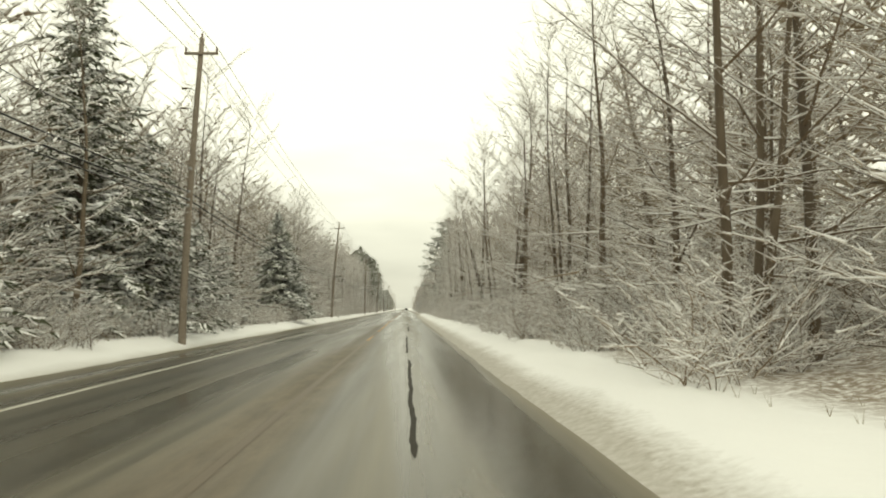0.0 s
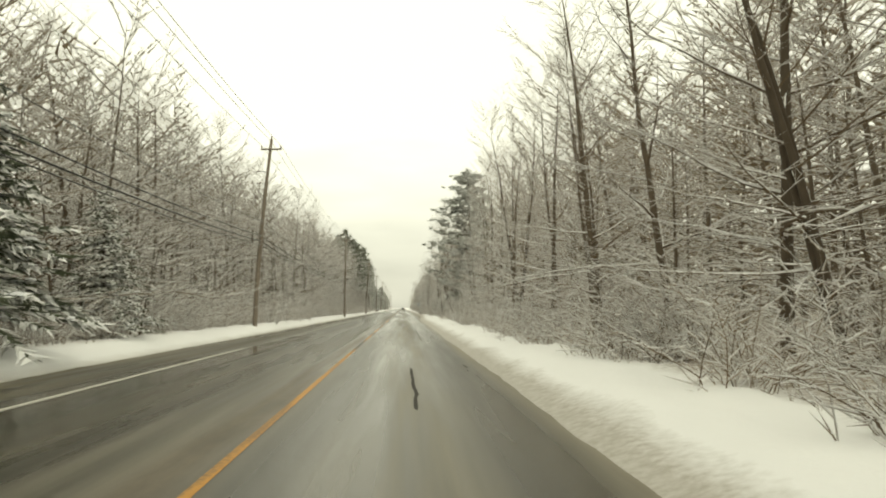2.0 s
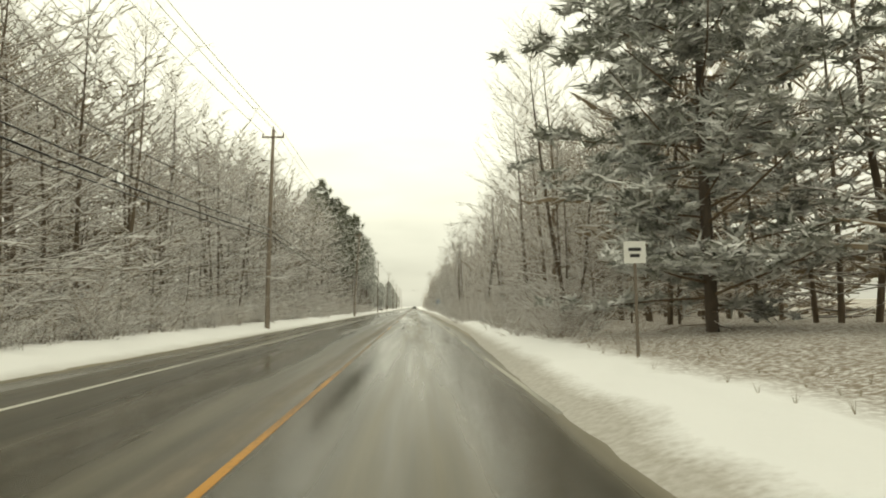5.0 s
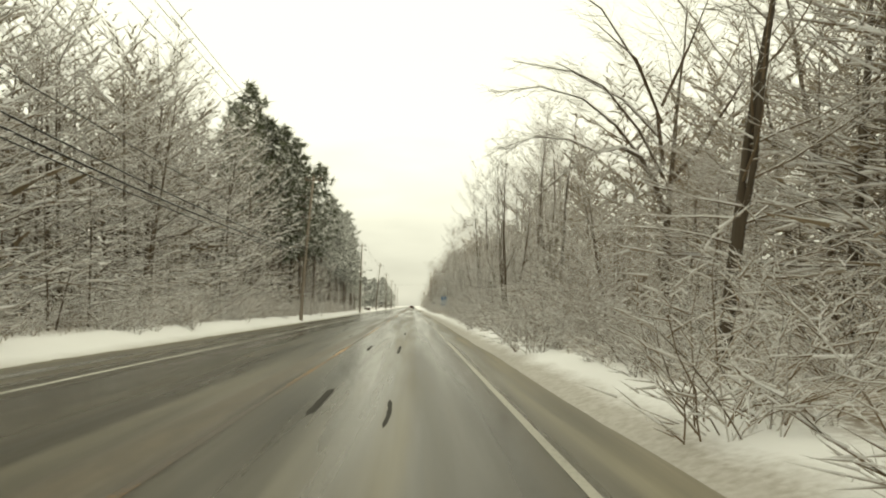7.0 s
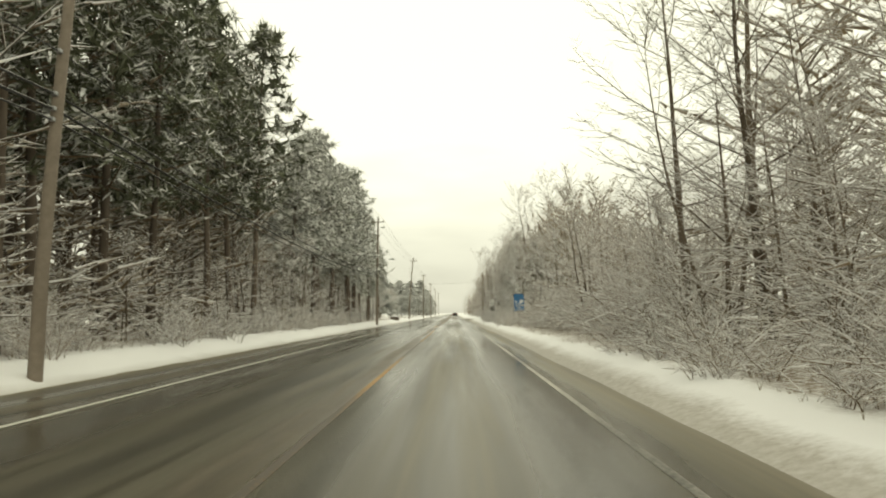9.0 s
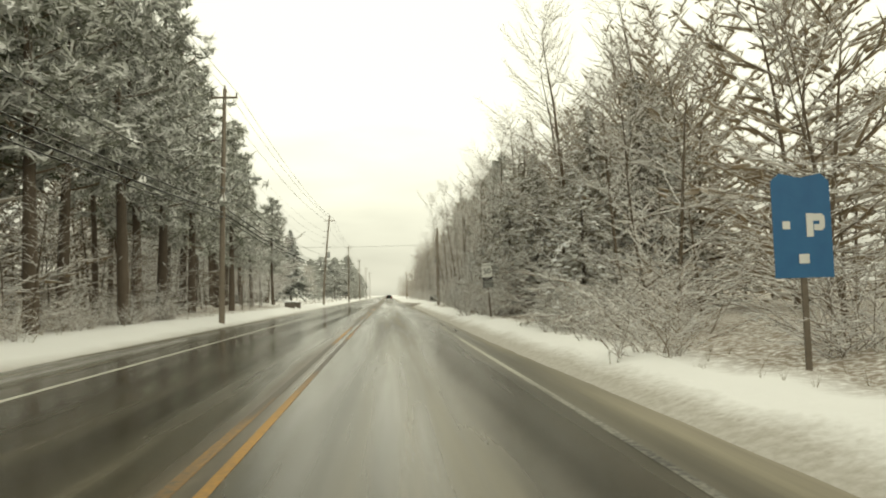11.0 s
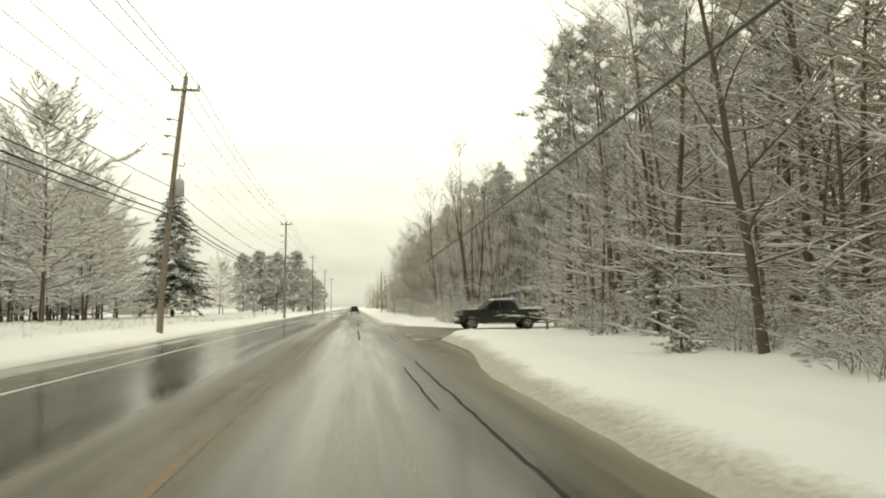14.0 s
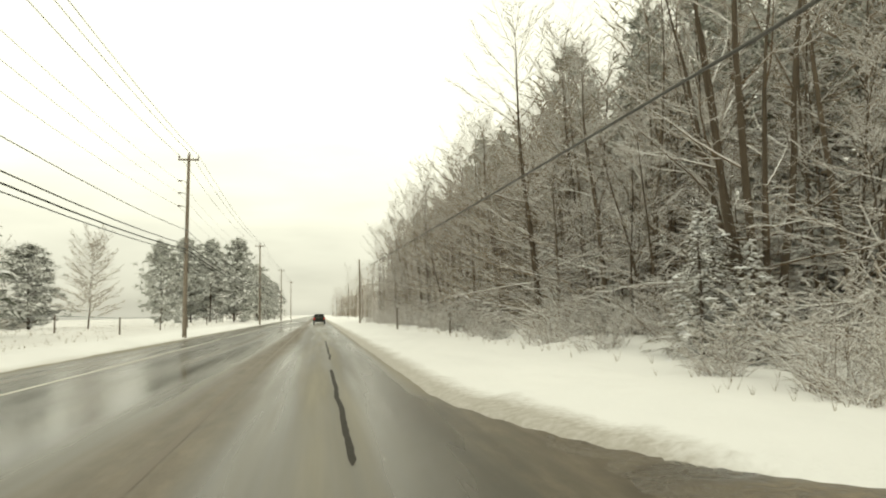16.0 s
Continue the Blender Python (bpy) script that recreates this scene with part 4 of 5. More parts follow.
woods("woodland", "deep leafless winter wood dusted with snow", [
    ("high", 0, 245, 8.6, 13.0, 30, 0.8, 1.05), ("high", 0, 250, 13.0, 20.0, 12, 0.95, 1.2), ("frost", 0, 245, 6.6, 9.6, 62, 0.7, 1.15), ("frost", 246, 300, 8.5, 12.0, 14, 0.7, 1.0), ("frost", 230, 264, 7.0, 10.0, 12, 0.7, 1.1), ("frost", 302, 352, 6.8, 10.0, 18, 0.7, 1.15), ("frost", 314, 340, 7.2, 10.5, 11, 0.6, 1.0), ("frost", 402, 480, 8.2, 11.0, 30, 0.7, 1.15), ("pale", 186, 245, 9.0, 12.0, 14, 0.8, 1.05), ("pale", 148, 186, 9.5, 14.0, 14, 1.1, 1.4), ("pale", 316, 350, 9.5, 13.5, 8, 0.9, 1.2), ("high", 244, 300, 13.0, 24.0, 12, 0.6, 0.75),
    ("high", 300, 368, 10.0, 18.0, 18, 0.8, 1.0), ("high", 387, 500, 10.5, 18.0, 14, 0.75, 0.98), ("high", 500, 760, 6.5, 12.0, 30, 0.7, 0.9),
    ("low", 388, 480, 8.5, 12.0, 14, 0.7, 1.0),
    ("fill", 0, 246, 8.5, 12.0, 46, 0.45, 0.75), ("fill", 302, 350, 8.5, 12.0, 12, 0.5, 0.75), ("fill", 400, 480, 9.5, 13.0, 30, 0.6, 0.95), ("fill", 402, 480, 9.0, 12.5, 40, 0.95, 1.2), ("fill", 406, 450, 8.0, 10.0, 18, 0.6, 0.95), ("dense", 402, 470, 12.0, 16.0, 22, 0.75, 0.95),
    ("fill", 0, 246, 12.0, 16.0, 44, 1.1, 1.4), ("pale", 20, 200, 11.0, 15.0, 22, 0.9, 1.3), ("fill", 246, 300, 11.0, 16.0, 12, 0.7, 0.85), ("fill", 300, 350, 12.5, 18.0, 11, 0.8, 1.0), ("fill", 387, 500, 12.5, 17.0, 26, 0.8, 1.0),
    ("dense", 0, 246, 16.0, 21.0, 44, 0.8, 1.05), ("dense", 0, 246, 22.0, 30.0, 40, 1.2, 1.6), ("dense", 0, 246, 12.0, 18.0, 52, 1.1, 1.4), ("fill", 0, 246, 9.5, 13.0, 40, 1.0, 1.35), ("dense", 300, 352, 12.5, 19.0, 20, 1.0, 1.25), ("dense", 346, 372, 16.0, 24.0, 14, 1.0, 1.3), ("dense", 397, 404, 16.0, 36.0, 22, 0.9, 1.15), ("dense", 387, 392, 24.0, 36.0, 10, 1.0, 1.2), ("dense", 398, 500, 12.0, 18.0, 34, 0.9, 1.15), ("fill", 300, 350, 9.5, 13.0, 16, 1.0, 1.2), ("dense", 280, 312, 11.0, 15.0, 16, 0.9, 1.2), ("dense", 244, 300, 15.0, 22.0, 16, 0.55, 0.75), ("dense", 300, 350, 18.0, 26.0, 12, 0.9, 1.15),
    ("dense", 404, 500, 17.0, 25.0, 26, 0.85, 1.1), ("frost", 389.6, 397, 13.5, 22.0, 20, 0.7, 1.2), ("pale", 390, 400, 15.0, 26.0, 15, 1.0, 1.4), ("fill", 399, 408, 17.0, 36.0, 14, 1.0, 1.3), ("frost", 391.5, 398, 15.0, 32.0, 34, 0.6, 1.15), ("frost", 347, 363, 8.8, 14.0, 16, 0.8, 1.2), ("frost", 362, 369, 10.5, 17.0, 9, 0.7, 1.1), ("pale", 2, 110, 8.5, 11.5, 18, 1.0, 1.35), ("fill", 348, 363, 10.5, 16.0, 9, 0.7, 1.0), ("high", 350, 363, 8.0, 14.0, 6, 0.8, 1.0), ("frost", 384.8, 391, 13.0, 30.0, 40, 0.5, 1.0), ("fill", 398, 408, 13.5, 32.0, 18, 0.9, 1.3), ("high", 386, 404, 14.0, 30.0, 10, 0.85, 1.1), ("fill", 353, 370, 13.0, 26.0, 10, 0.6, 0.8), ("dense", 350, 402, 30.0, 40.0, 16, 1.2, 1.5), ("dense", 500, 780, 11.0, 20.0, 34, 0.65, 0.85), ("dense", 176, 222, 17.2, 26.0, 15, 1.3, 1.6), ("pale", 172, 184, 10.0, 15.0, 7, 1.2, 1.5), ("dense", 172, 183.8, 13.0, 17.0, 6, 1.2, 1.4)])
woods("woodland", "deep snow-dusted wood across the road", [
    ("high", -5, 236, -19.0, -14.0, 20, 0.9, 1.1), ("high", -5, 330, -27.0, -19.0, 10, 1.05, 1.2), ("frost", -5, 236, -14.5, -12.0, 50, 0.8, 1.35), ("pale", -5, 236, -15.0, -12.5, 24, 1.1, 1.4), ("pale", -5, 236, -17.0, -13.5, 56, 1.15, 1.55), ("frost", 236, 300, -14.0, -11.4, 22, 0.5, 0.9), ("frost", 300, 348, -16.0, -12.5, 12, 0.4, 0.6), ("fill", 234, 326, -21.0, -15.0, 24, 0.6, 1.0), ("dense", 232, 330, -30.0, -23.0, 18, 1.0, 1.3), 
    ("low", 236, 325, -17.0, -12.0, 20, 0.8, 1.2), ("high", 335, 410, -45.0, -28.0, 14, 0.8, 1.0),
    ("high", 560, 760, -28.0, -13.0, 16, 0.6, 0.8), ("low", 350, 420, -40.0, -24.0, 10, 0.9, 1.2),
    ("pale", -5, 236, -15.5, -12.5, 40, 0.6, 1.0), ("pale", -5, 236, -19.0, -15.5, 46, 0.95, 1.3), ("white", -5, 236, -24.0, -19.0, 44, 1.0, 1.4), ("dense", -5, 330, -34.0, -25.0, 44, 1.1, 1.4), ("dense", -5, 236, -25.0, -17.0, 80, 1.2, 1.6), ("fill", -5, 236, -17.0, -13.5, 36, 1.0, 1.5),
    ("dense", 234, 330, -24.0, -18.0, 20, 0.7, 1.0), ("dense", 232, 300, -21.0, -15.0, 30, 0.9, 1.25), ("puff", 344, 412, -34.0, -21.5, 46, 0.85, 1.35), ("puff", 350, 408, -34.0, -24.0, 20, 1.25, 1.55), ("puff", 412, 424, -36.0, -25.0, 8, 0.9, 1.2), ("white", 335, 415, -46.0, -27.0, 60, 1.1, 1.55), ("white", 352, 414, -33.0, -25.0, 22, 0.8, 1.2), ("white", 400, 424, -34.0, -22.5, 14, 0.9, 1.25), ("white", 425, 475, -62.0, -32.0, 18, 0.7, 1.05),
    ("white", 420, 560, -110.0, -70.0, 26, 0.8, 1.0), ("white", 560, 760, -30.0, -14.0, 16, 0.6, 0.8), ("dense", 165, 232, -23.0, -17.5, 8, 1.25, 1.5), ("white", 165, 232, -18.0, -14.0, 12, 1.1, 1.4), ("pale", 176, 230, -17.0, -13.5, 12, 1.2, 1.5)])


def tufts(name, label, zones):
    """Dead grass and weeds poking through the snow."""
    g = Geo(M_STRAW)
    for y0, y1, x0, x1, many, h in zones:
        for i in range(many):
            y, x = W.uniform(y0, y1), x0 + (x1 - x0) * W.random() ** 1.5
            z = gz(x, y)
            for k in range(5):
                a, l = W.uniform(0, 6.28), h * W.uniform(0.5, 1.1)
                g.spike((x, y, z - 0.03), (x + math.cos(a) * l * 0.5, y + math.sin(a) * l * 0.5, z + l), 0.004)
    tagged(part(name, g), label, "grass", kind="stuff")


tufts("grass", "dead straw grass and weeds poking through snow", [
    (0, 330, -10.6, -13, 900, 0.28), (330, 425, -11.5, -24, 700, 0.26), (425, 470, -14, -30, 300, 0.26), (0, 334, 4.0, 6.5, 1200, 0.20), (386, 470, 5.6, 8.0, 300, 0.22)])

# the front row beside our lane
row("bare", 8, 108, 5.6, 5.6, 7.6, (0.78, 1.0))
row("bare", 110, 241, 5.6, 6.0, 8.6, (0.9, 1.15), skip=((111, 145), (172, 230)))
row("small", 188, 230, 5.0, 6.5, 9.0, (0.8, 1.05))
row("bare", 217, 232, 4.2, 9.0, 11.5, (0.9, 1.15))
plant("clump", 1, 5.7, 207.0, 0.4, 0.82)
plant("clump", 2, 6.3, 213.0, 2.0, 0.8)
for x, y in ((6.6, 16), (7.6, 20.5), (6.3, 25), (8.6, 14), (7.3, 11.5), (8.8, 24), (9.4, 11), (10.4, 13), (8.8, 9.2), (11.2, 10.2), (10.2, 17), (9.6, 20)):
    plant("tall_bush", int(x + y), x, y, x * y, 0.95)
plant("oak", 0, 12.3, 201, 0.0)
for x, y, k in ((9.5, 176, 1.1), (11.5, 179, 1.2), (10.2, 183.5, 1.1), (13.0, 185.0, 1.2), (12.0, 174, 1.15), (14.5, 190.5, 1.2), (16.0, 196, 1.2)):
    plant("bare", int(y), x, y, y, k)
for x, y, k in ((9.4, 221, 1.2), (10.8, 229, 1.25), (8.6, 236, 1.15), (9.8, 213.5, 1.1)):
    plant("bare", int(y), x, y, y, k)
row("small", 112, 134, 5.5, 9.5, 11.0, (0.6, 0.8))
row("small", 248, 292, 4.0, 6.4, 9.5, (0.8, 1.15))
row("bare", 306, 350, 4.8, 6.6, 9.0, (0.8, 1.0))
row("bare", 349, 363, 2.6, 8.4, 12.5, (0.8, 1.0))
plant("cedar", 0, 8.2, 352.5, 1.0, 0.62)
plant("cedar", 1, 9.9, 364.2, 2.0, 0.45)
plant("cedar", 0, 6.6, 347.7, 1.0, 0.42)
plant("cedar", 1, 7.7, 344.5, 1.0, 0.36)
for x, y in ((11.0, 365.5), (12.8, 367.8), (13.6, 364.6)):
    plant("bare", int(x), x, y, x, 0.95)
row("bare", 402, 480, 4.2, 8.0, 11.0, (0.78, 0.98))
for x, y in ((16.0, 386.5), (19.0, 388.0), (15.2, 392.5)):
    plant("bare", int(x), x, y, x, 0.85)
row("clump", 14, 350, 14.0, 5.4, 7.0, (0.75, 1.05), skip=((111, 145), (184, 230), (240, 308)))
row("clump", 406, 470, 9.0, 8.0, 10.0, (0.75, 0.95))
row("bush", 7, 346, 3.3, 3.8, 5.0, (0.75, 1.15), skip=((113, 139), (238, 273), (286, 296.5), (313.2, 334.5)))
row("bush", 238, 273, 3.5, 5.7, 6.5, (0.75, 1.0))
row("tall_bush", 240, 270, 3.0, 6.8, 8.2, (0.7, 1.0))
row("bush", 320, 336, 1.7, 6.2, 8.6, (0.7, 1.05))
row("bush", 334, 347, 1.8, 6.0, 8.2, (0.7, 1.0))
row("bush", 346, 363, 1.8, 7.0, 10.5, (0.7, 1.0))
row("bush", 363, 369, 1.2, 9.8, 12.5, (0.7, 1.0))
row("small", 363, 369, 2.2, 10.5, 13.0, (0.8, 1.1))
row("bush", 388, 470, 3.0, 6.2, 7.4, (0.6, 1.0), skip=((390.5, 395.5),))
row("bush", 389.5, 404, 1.1, 8.6, 10.4, (0.7, 1.1))
row("small", 392.6, 406, 1.5, 8.8, 12.5, (0.7, 1.05))
row("clump", 398, 410, 3.0, 10.5, 13.5, (0.8, 1.0))
row("hemlock", 393.5, 402, 1.8, 13.0, 16.0, (0.6, 0.95))
for k in range(14):
    plant("small", k, 11.0 + 1.1 * k, 393.2 + R.uniform(-0.6, 1.2), k * 1.9, R.uniform(0.85, 1.2))
    plant("bush", k, 11.4 + 1.1 * k, 392.6 + R.uniform(-0.2, 0.6), k * 1.3, R.uniform(0.8, 1.2))
for k in range(7):
    plant("clump", k, 12.0 + 2.2 * k, 394.8 + R.uniform(-0.5, 1.0), k * 2.1, R.uniform(0.8, 1.0))
row("tall_bush", 10, 346, 5.6, 5.4, 7.0, (0.7, 1.1), skip=((126, 142), (312, 330)))
row("tall_bush", 396, 480, 8.0, 7.6, 9.4, (0.5, 0.8))
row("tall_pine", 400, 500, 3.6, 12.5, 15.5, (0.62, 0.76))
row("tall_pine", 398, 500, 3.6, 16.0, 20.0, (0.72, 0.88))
plant("vase", 0, 10.1, 394.5, 0.6, 1.08)
for x, y, k in ((7.6, 389.0, 0.7), (9.0, 388.3, 0.7), (6.9, 391.0, 0.5), (8.4, 388.0, 0.6)):
    plant("tall_bush", int(y), x, y, y, k)
for x, y, k in ((7.9, 393.4, 0.62), (8.5, 392.4, 0.5), (8.7, 394.2, 0.66)):
    plant("cedar", int(y), x, y, y, k)
for x, y, k in ((8.2, 112, 1.05), (10.0, 117.5, 1.15), (12.0, 123, 1.2), (14.5, 131, 1.2), (13.2, 138, 1.1)):
    plant("bare", int(y), x, y, y, k)
plant("layered_pine", 0, 8.6, 139.5, 0.4)
for x, y, s in ((5.6, 285, 0.9), (6.0, 312, 0.9), (6.0, 318, 0.8), (6.6, 324, 1.0), (5.6, 298.5, 0.6), (6.6, 291.5, 0.8), (5.2, 322.4, 0.50), (5.8, 320.6, 0.46), (4.9, 324.2, 0.36)):
    plant("cedar", int(y), x, y, R.uniform(0, 6), s)
for x, y, s in ((8.6, 288, 0.95), (8.7, 294.5, 1.0), (7.6, 301.5, 0.95), (8.2, 307, 1.1), (11.2, 299, 1.0), (9.4, 315, 1.0), (7.0, 297.5, 0.75), (6.8, 305, 0.8), (9.8, 303, 0.95), (10.5, 291, 1.0), (7.2, 310.5, 0.85)):
    plant("hemlock", int(y), x, y, R.uniform(0, 6), s)
for x, y, k in ((9.0, 298, 1.1), (10.5, 304, 1.15), (8.0, 311, 1.0), (11.5, 295, 1.2)):
    plant("bare", int(y), x, y, y, k)
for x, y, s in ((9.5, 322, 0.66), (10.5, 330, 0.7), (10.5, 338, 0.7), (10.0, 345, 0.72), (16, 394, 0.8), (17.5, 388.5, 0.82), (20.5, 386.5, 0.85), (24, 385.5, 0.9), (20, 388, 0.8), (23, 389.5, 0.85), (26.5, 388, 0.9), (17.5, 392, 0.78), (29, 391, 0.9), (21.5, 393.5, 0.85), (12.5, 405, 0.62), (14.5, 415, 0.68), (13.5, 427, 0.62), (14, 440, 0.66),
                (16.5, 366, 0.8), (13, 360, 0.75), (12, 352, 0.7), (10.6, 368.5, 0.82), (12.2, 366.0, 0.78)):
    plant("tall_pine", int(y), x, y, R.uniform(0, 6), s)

# the front row across the road
row("bare", 4, 228, 7.4, -15.5, -12.2, (0.95, 1.18), skip=((26, 38), (50, 66)))
row("bush", 4, 300, 3.6, -11.8, -10.6, (0.8, 1.2))
row("small", 40, 232, 17.0, -12.8, -11.4, (0.6, 0.8))
row("tall_bush", 2, 240, 4.2, -13.2, -11.4, (0.7, 1.1), skip=((26, 37), (55, 71)))
for x, y, s, h in ((-11.8, 76, 0.62, 1.0), (-12.6, 33, 1.15, 0.85), (-14.5, 30, 1.55, 1.05), (-11.9, 39, 0.7, 0.9), (-13.9, 16, 1.2, 1.0), (-12.4, 47, 0.6, 1.0)):
    plant("spruce", int(y), x, y, R.uniform(0, 6), s, h)
plant("yard_spruce", 0, -11.9, 65.5, 2.0, 1.2, 0.85)
row("pine", 236, 264, 3.4, -14.5, -12.0, (0.95, 1.1))
row("pine", 233, 266, 3.6, -20.0, -15.0, (0.95, 1.1))
row("dusted_pine", 276, 306, 3.8, -13.5, -11.2, (0.85, 0.98))
row("pine", 272, 322, 4.2, -20.0, -14.5, (0.9, 1.05))
row("small", 262, 276, 4.0, -13.0, -11.5, (0.9, 1.1))
for x, y, s in ((-13.5, 313, 0.95), (-15.5, 318, 1.0), (-12.8, 322, 0.85), (-19.9, 352.4, 1.08), (-17.6, 350, 0.95), (-14.4, 353.3, 0.74), (-21.5, 345, 1.0), (-22, 335, 1.05), (-16.4, 333, 0.9), (-18, 339, 0.95), (-14.6, 340.5, 0.7), (-20.5, 348, 1.0)):
    plant("dusted_pine", int(y), x, y, R.uniform(0, 6), s)
plant("yard_spruce", 0, -21.0, 420.2, 0.3, 1.55)
plant("round_pine", 1, -27.7, 455, 1.0, 1.22, 0.64)
for x, y, k in ((-25.5, 404, 0.95), (-28.5, 397, 1.0), (-26.0, 386, 0.95), (-32, 391, 1.05), (-33, 405, 1.0), (-30, 377, 1.0), (-37, 384, 1.1), (-24.5, 412, 0.75), (-31, 440, 0.6), (-22.5, 397, 0.9), (-19.5, 381, 1.1), (-24.0, 369, 1.15)):
    plant("yard", int(y), x, y, y, k, 1.0)
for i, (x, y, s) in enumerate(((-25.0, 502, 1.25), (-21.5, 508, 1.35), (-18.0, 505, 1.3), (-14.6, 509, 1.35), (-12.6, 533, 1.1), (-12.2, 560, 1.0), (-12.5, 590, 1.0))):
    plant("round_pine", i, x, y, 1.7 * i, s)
plant("yard", 1, -21.5, 452, 0.5, 0.66)


# ---- power line across the road ----
# place along the road, height of the top, foot and tip across the road
POLES = [(28.3, 13.4, -9.5, -8.7), (97.45, 13.4, -10.27, -9.08), (165.9, 13.2, -9.6, -9.2), (232.3, 13.0, -9.49, -8.55), (303.9, 13.2, -9.5, -9.2), (371.15, 13.4, -9.88, -8.75),
         (432.5, 13.0, -9.45, -9.25), (499, 13.0, -9.45, -9.4), (566, 13.0, -9.42, -9.3), (633, 13.0, -9.42, -9.4)]


def pole_x(pole, z):
    """How far across the road a leaning pole stands at a height."""
    y, top, foot, tip = pole
    return foot + (tip - foot) * max(0.0, z / top) ** 1.35


def insulator(parent, x, y, z, horizontal=False):
    g = Geo(M_PORC)
    if horizontal:
        g.tube([(x, y, z), (x - 0.12, y, z), (x - 0.14, y, z), (x - 0.26, y, z)], [0.035, 0.06, 0.04, 0.06], 8)
    else:
        g.tube([(x, y, z), (x, y, z + 0.09), (x, y, z + 0.11), (x, y, z + 0.2)], [0.03, 0.06, 0.04, 0.05], 8)
    part("insulator", g, parent, smooth=True)


def utility_pole(pole, transformer=False):
    y, top, foot, head = pole
    gx = gz(foot, y)
    p = thing("utility_pole", "tall leaning weathered wooden utility pole with " + ("a grey transformer" if transformer else "crossarm and brackets"), "utility pole", "poles of the power line")
    p.location = (foot, y, gx)
    h = top - gx
    at = lambda z: pole_x(pole, z) - foot
    tip = at(top)
    g = Geo(M_POLE)
    n = 6
    g.tube([(0, 0, -0.5)] + [(at(gx + h * i / n), 0, h * i / n) for i in range(1, n + 1)], [0.165 - 0.06 * i / n for i in range(n + 1)], 12)
    part("shaft", g, p, smooth=True)
    arm = 12.66 - gx
    g = Geo(M_POLE)
    g.box(tip - 0.72, tip + 0.72, -0.17, -0.08, arm - 0.06, arm + 0.06, 0, 0.01)
    part("crossarm", g, p)
    for dx in (-0.66, 0.66):
        insulator(p, tip + dx, -0.12, arm + 0.06)
    insulator(p, tip, 0, h)
    for z in (11.15, 10.28, 9.33):
        g = Geo(M_STEEL)
        zz, tip = z - gx, at(z)
        g.tube([(tip - 0.1, 0, zz - 0.12), (tip - 0.3, 0, zz), (tip - 0.42, 0, zz)], [0.03, 0.03, 0.03], 6)
        part("bracket", g, p)
        insulator(p, tip - 0.42, 0, zz, True)
    for z in (7.6, 6.6, 6.25, 6.0):
        g = Geo(M_STEEL)
        g.box(at(z) - 0.06, at(z) + 0.06, -0.24, -0.11, z - gx - 0.05, z - gx + 0.05, 0, 0.01)
        part("cable_clamp", g, p)
    if transformer:
        g = Geo(M_GREY)
        g.tube([(at(7.6) + 0.36, 0, 7.15 - gx), (at(7.6) + 0.36, 0, 7.2 - gx), (at(7.6) + 0.36, 0, 7.95 - gx), (at(7.6) + 0.36, 0, 8.05 - gx)], [0.2, 0.23, 0.23, 0.12], 14)
        t = part("transformer", g, p, "grey cylindrical transformer", True)
        g = Geo(M_STEEL)
        g.box(at(7.6) + 0.04, at(7.6) + 0.19, -0.05, 0.05, 7.4 - gx, 7.5 - gx)
        g.box(at(7.6) + 0.04, at(7.6) + 0.19, -0.05, 0.05, 7.75 - gx, 7.85 - gx)
        part("bracket", g, t)
        g = Geo(M_PORC)
        g.tube([(at(7.6) + 0.36, 0, 8.04 - gx), (at(7.6) + 0.36, 0, 8.3 - gx)], [0.04, 0.03], 8)
        part("bushing", g, t)
        g = Geo(M_STEEL)
        g.tube([(at(8.75) + 0.08, 0, 8.75 - gx), (at(8.75) + 0.44, 0, 8.7 - gx), (at(8.75) + 0.5, 0, 8.9 - gx)], [0.03, 0.03, 0.03], 6)
        part("cutout", g, p)


for i, pole in enumerate(POLES):
    utility_pole(pole, i == 5)


def street_lamp(pole):
    """A lamp on a curved arm that reaches over the road from a pole."""
    x, y = pole_x(pole, 7.4) + 0.12, pole[0]
    lamp = thing("street_lamp", "grey street lamp on a curved arm fixed to the pole", "street lamp")
    g = Geo(M_STEEL)
    g.tube([(x, y, 7.25), (x + 0.45, y, 7.62), (x + 0.95, y, 7.97), (x + 1.2, y, 8.06), (x + 1.45, y, 8.09)], [0.03, 0.03, 0.028, 0.026, 0.026], 8)
    arm = part("arm", g, lamp, smooth=True)
    g = Geo(M_STEEL)
    g.box(x - 0.05, x + 0.05, y - 0.06, y + 0.06, 7.1, 7.4, 0, 0.01)
    part("bracket", g, arm)
    g = Geo(M_GREY)
    g.prism([(x + 1.32, 8.06), (x + 1.34, 8.14), (x + 1.7, 8.18), (x + 2.0, 8.13), (x + 2.04, 8.07), (x + 1.8, 8.03)], y - 0.13, y + 0.13)
    head = part("head", g, lamp, bevel=0.02)
    g = Geo(M_LENS)
    g.pad((0, 0, 0), 0.2, 0.10, 0.06, 0, 10)
    g.v = [Vector((x + 1.76 + v.x, y + v.y, 8.045 - v.z)) for v in g.v]
    part("lens", g, head, "clear lamp glass", True)


street_lamp(POLES[4])


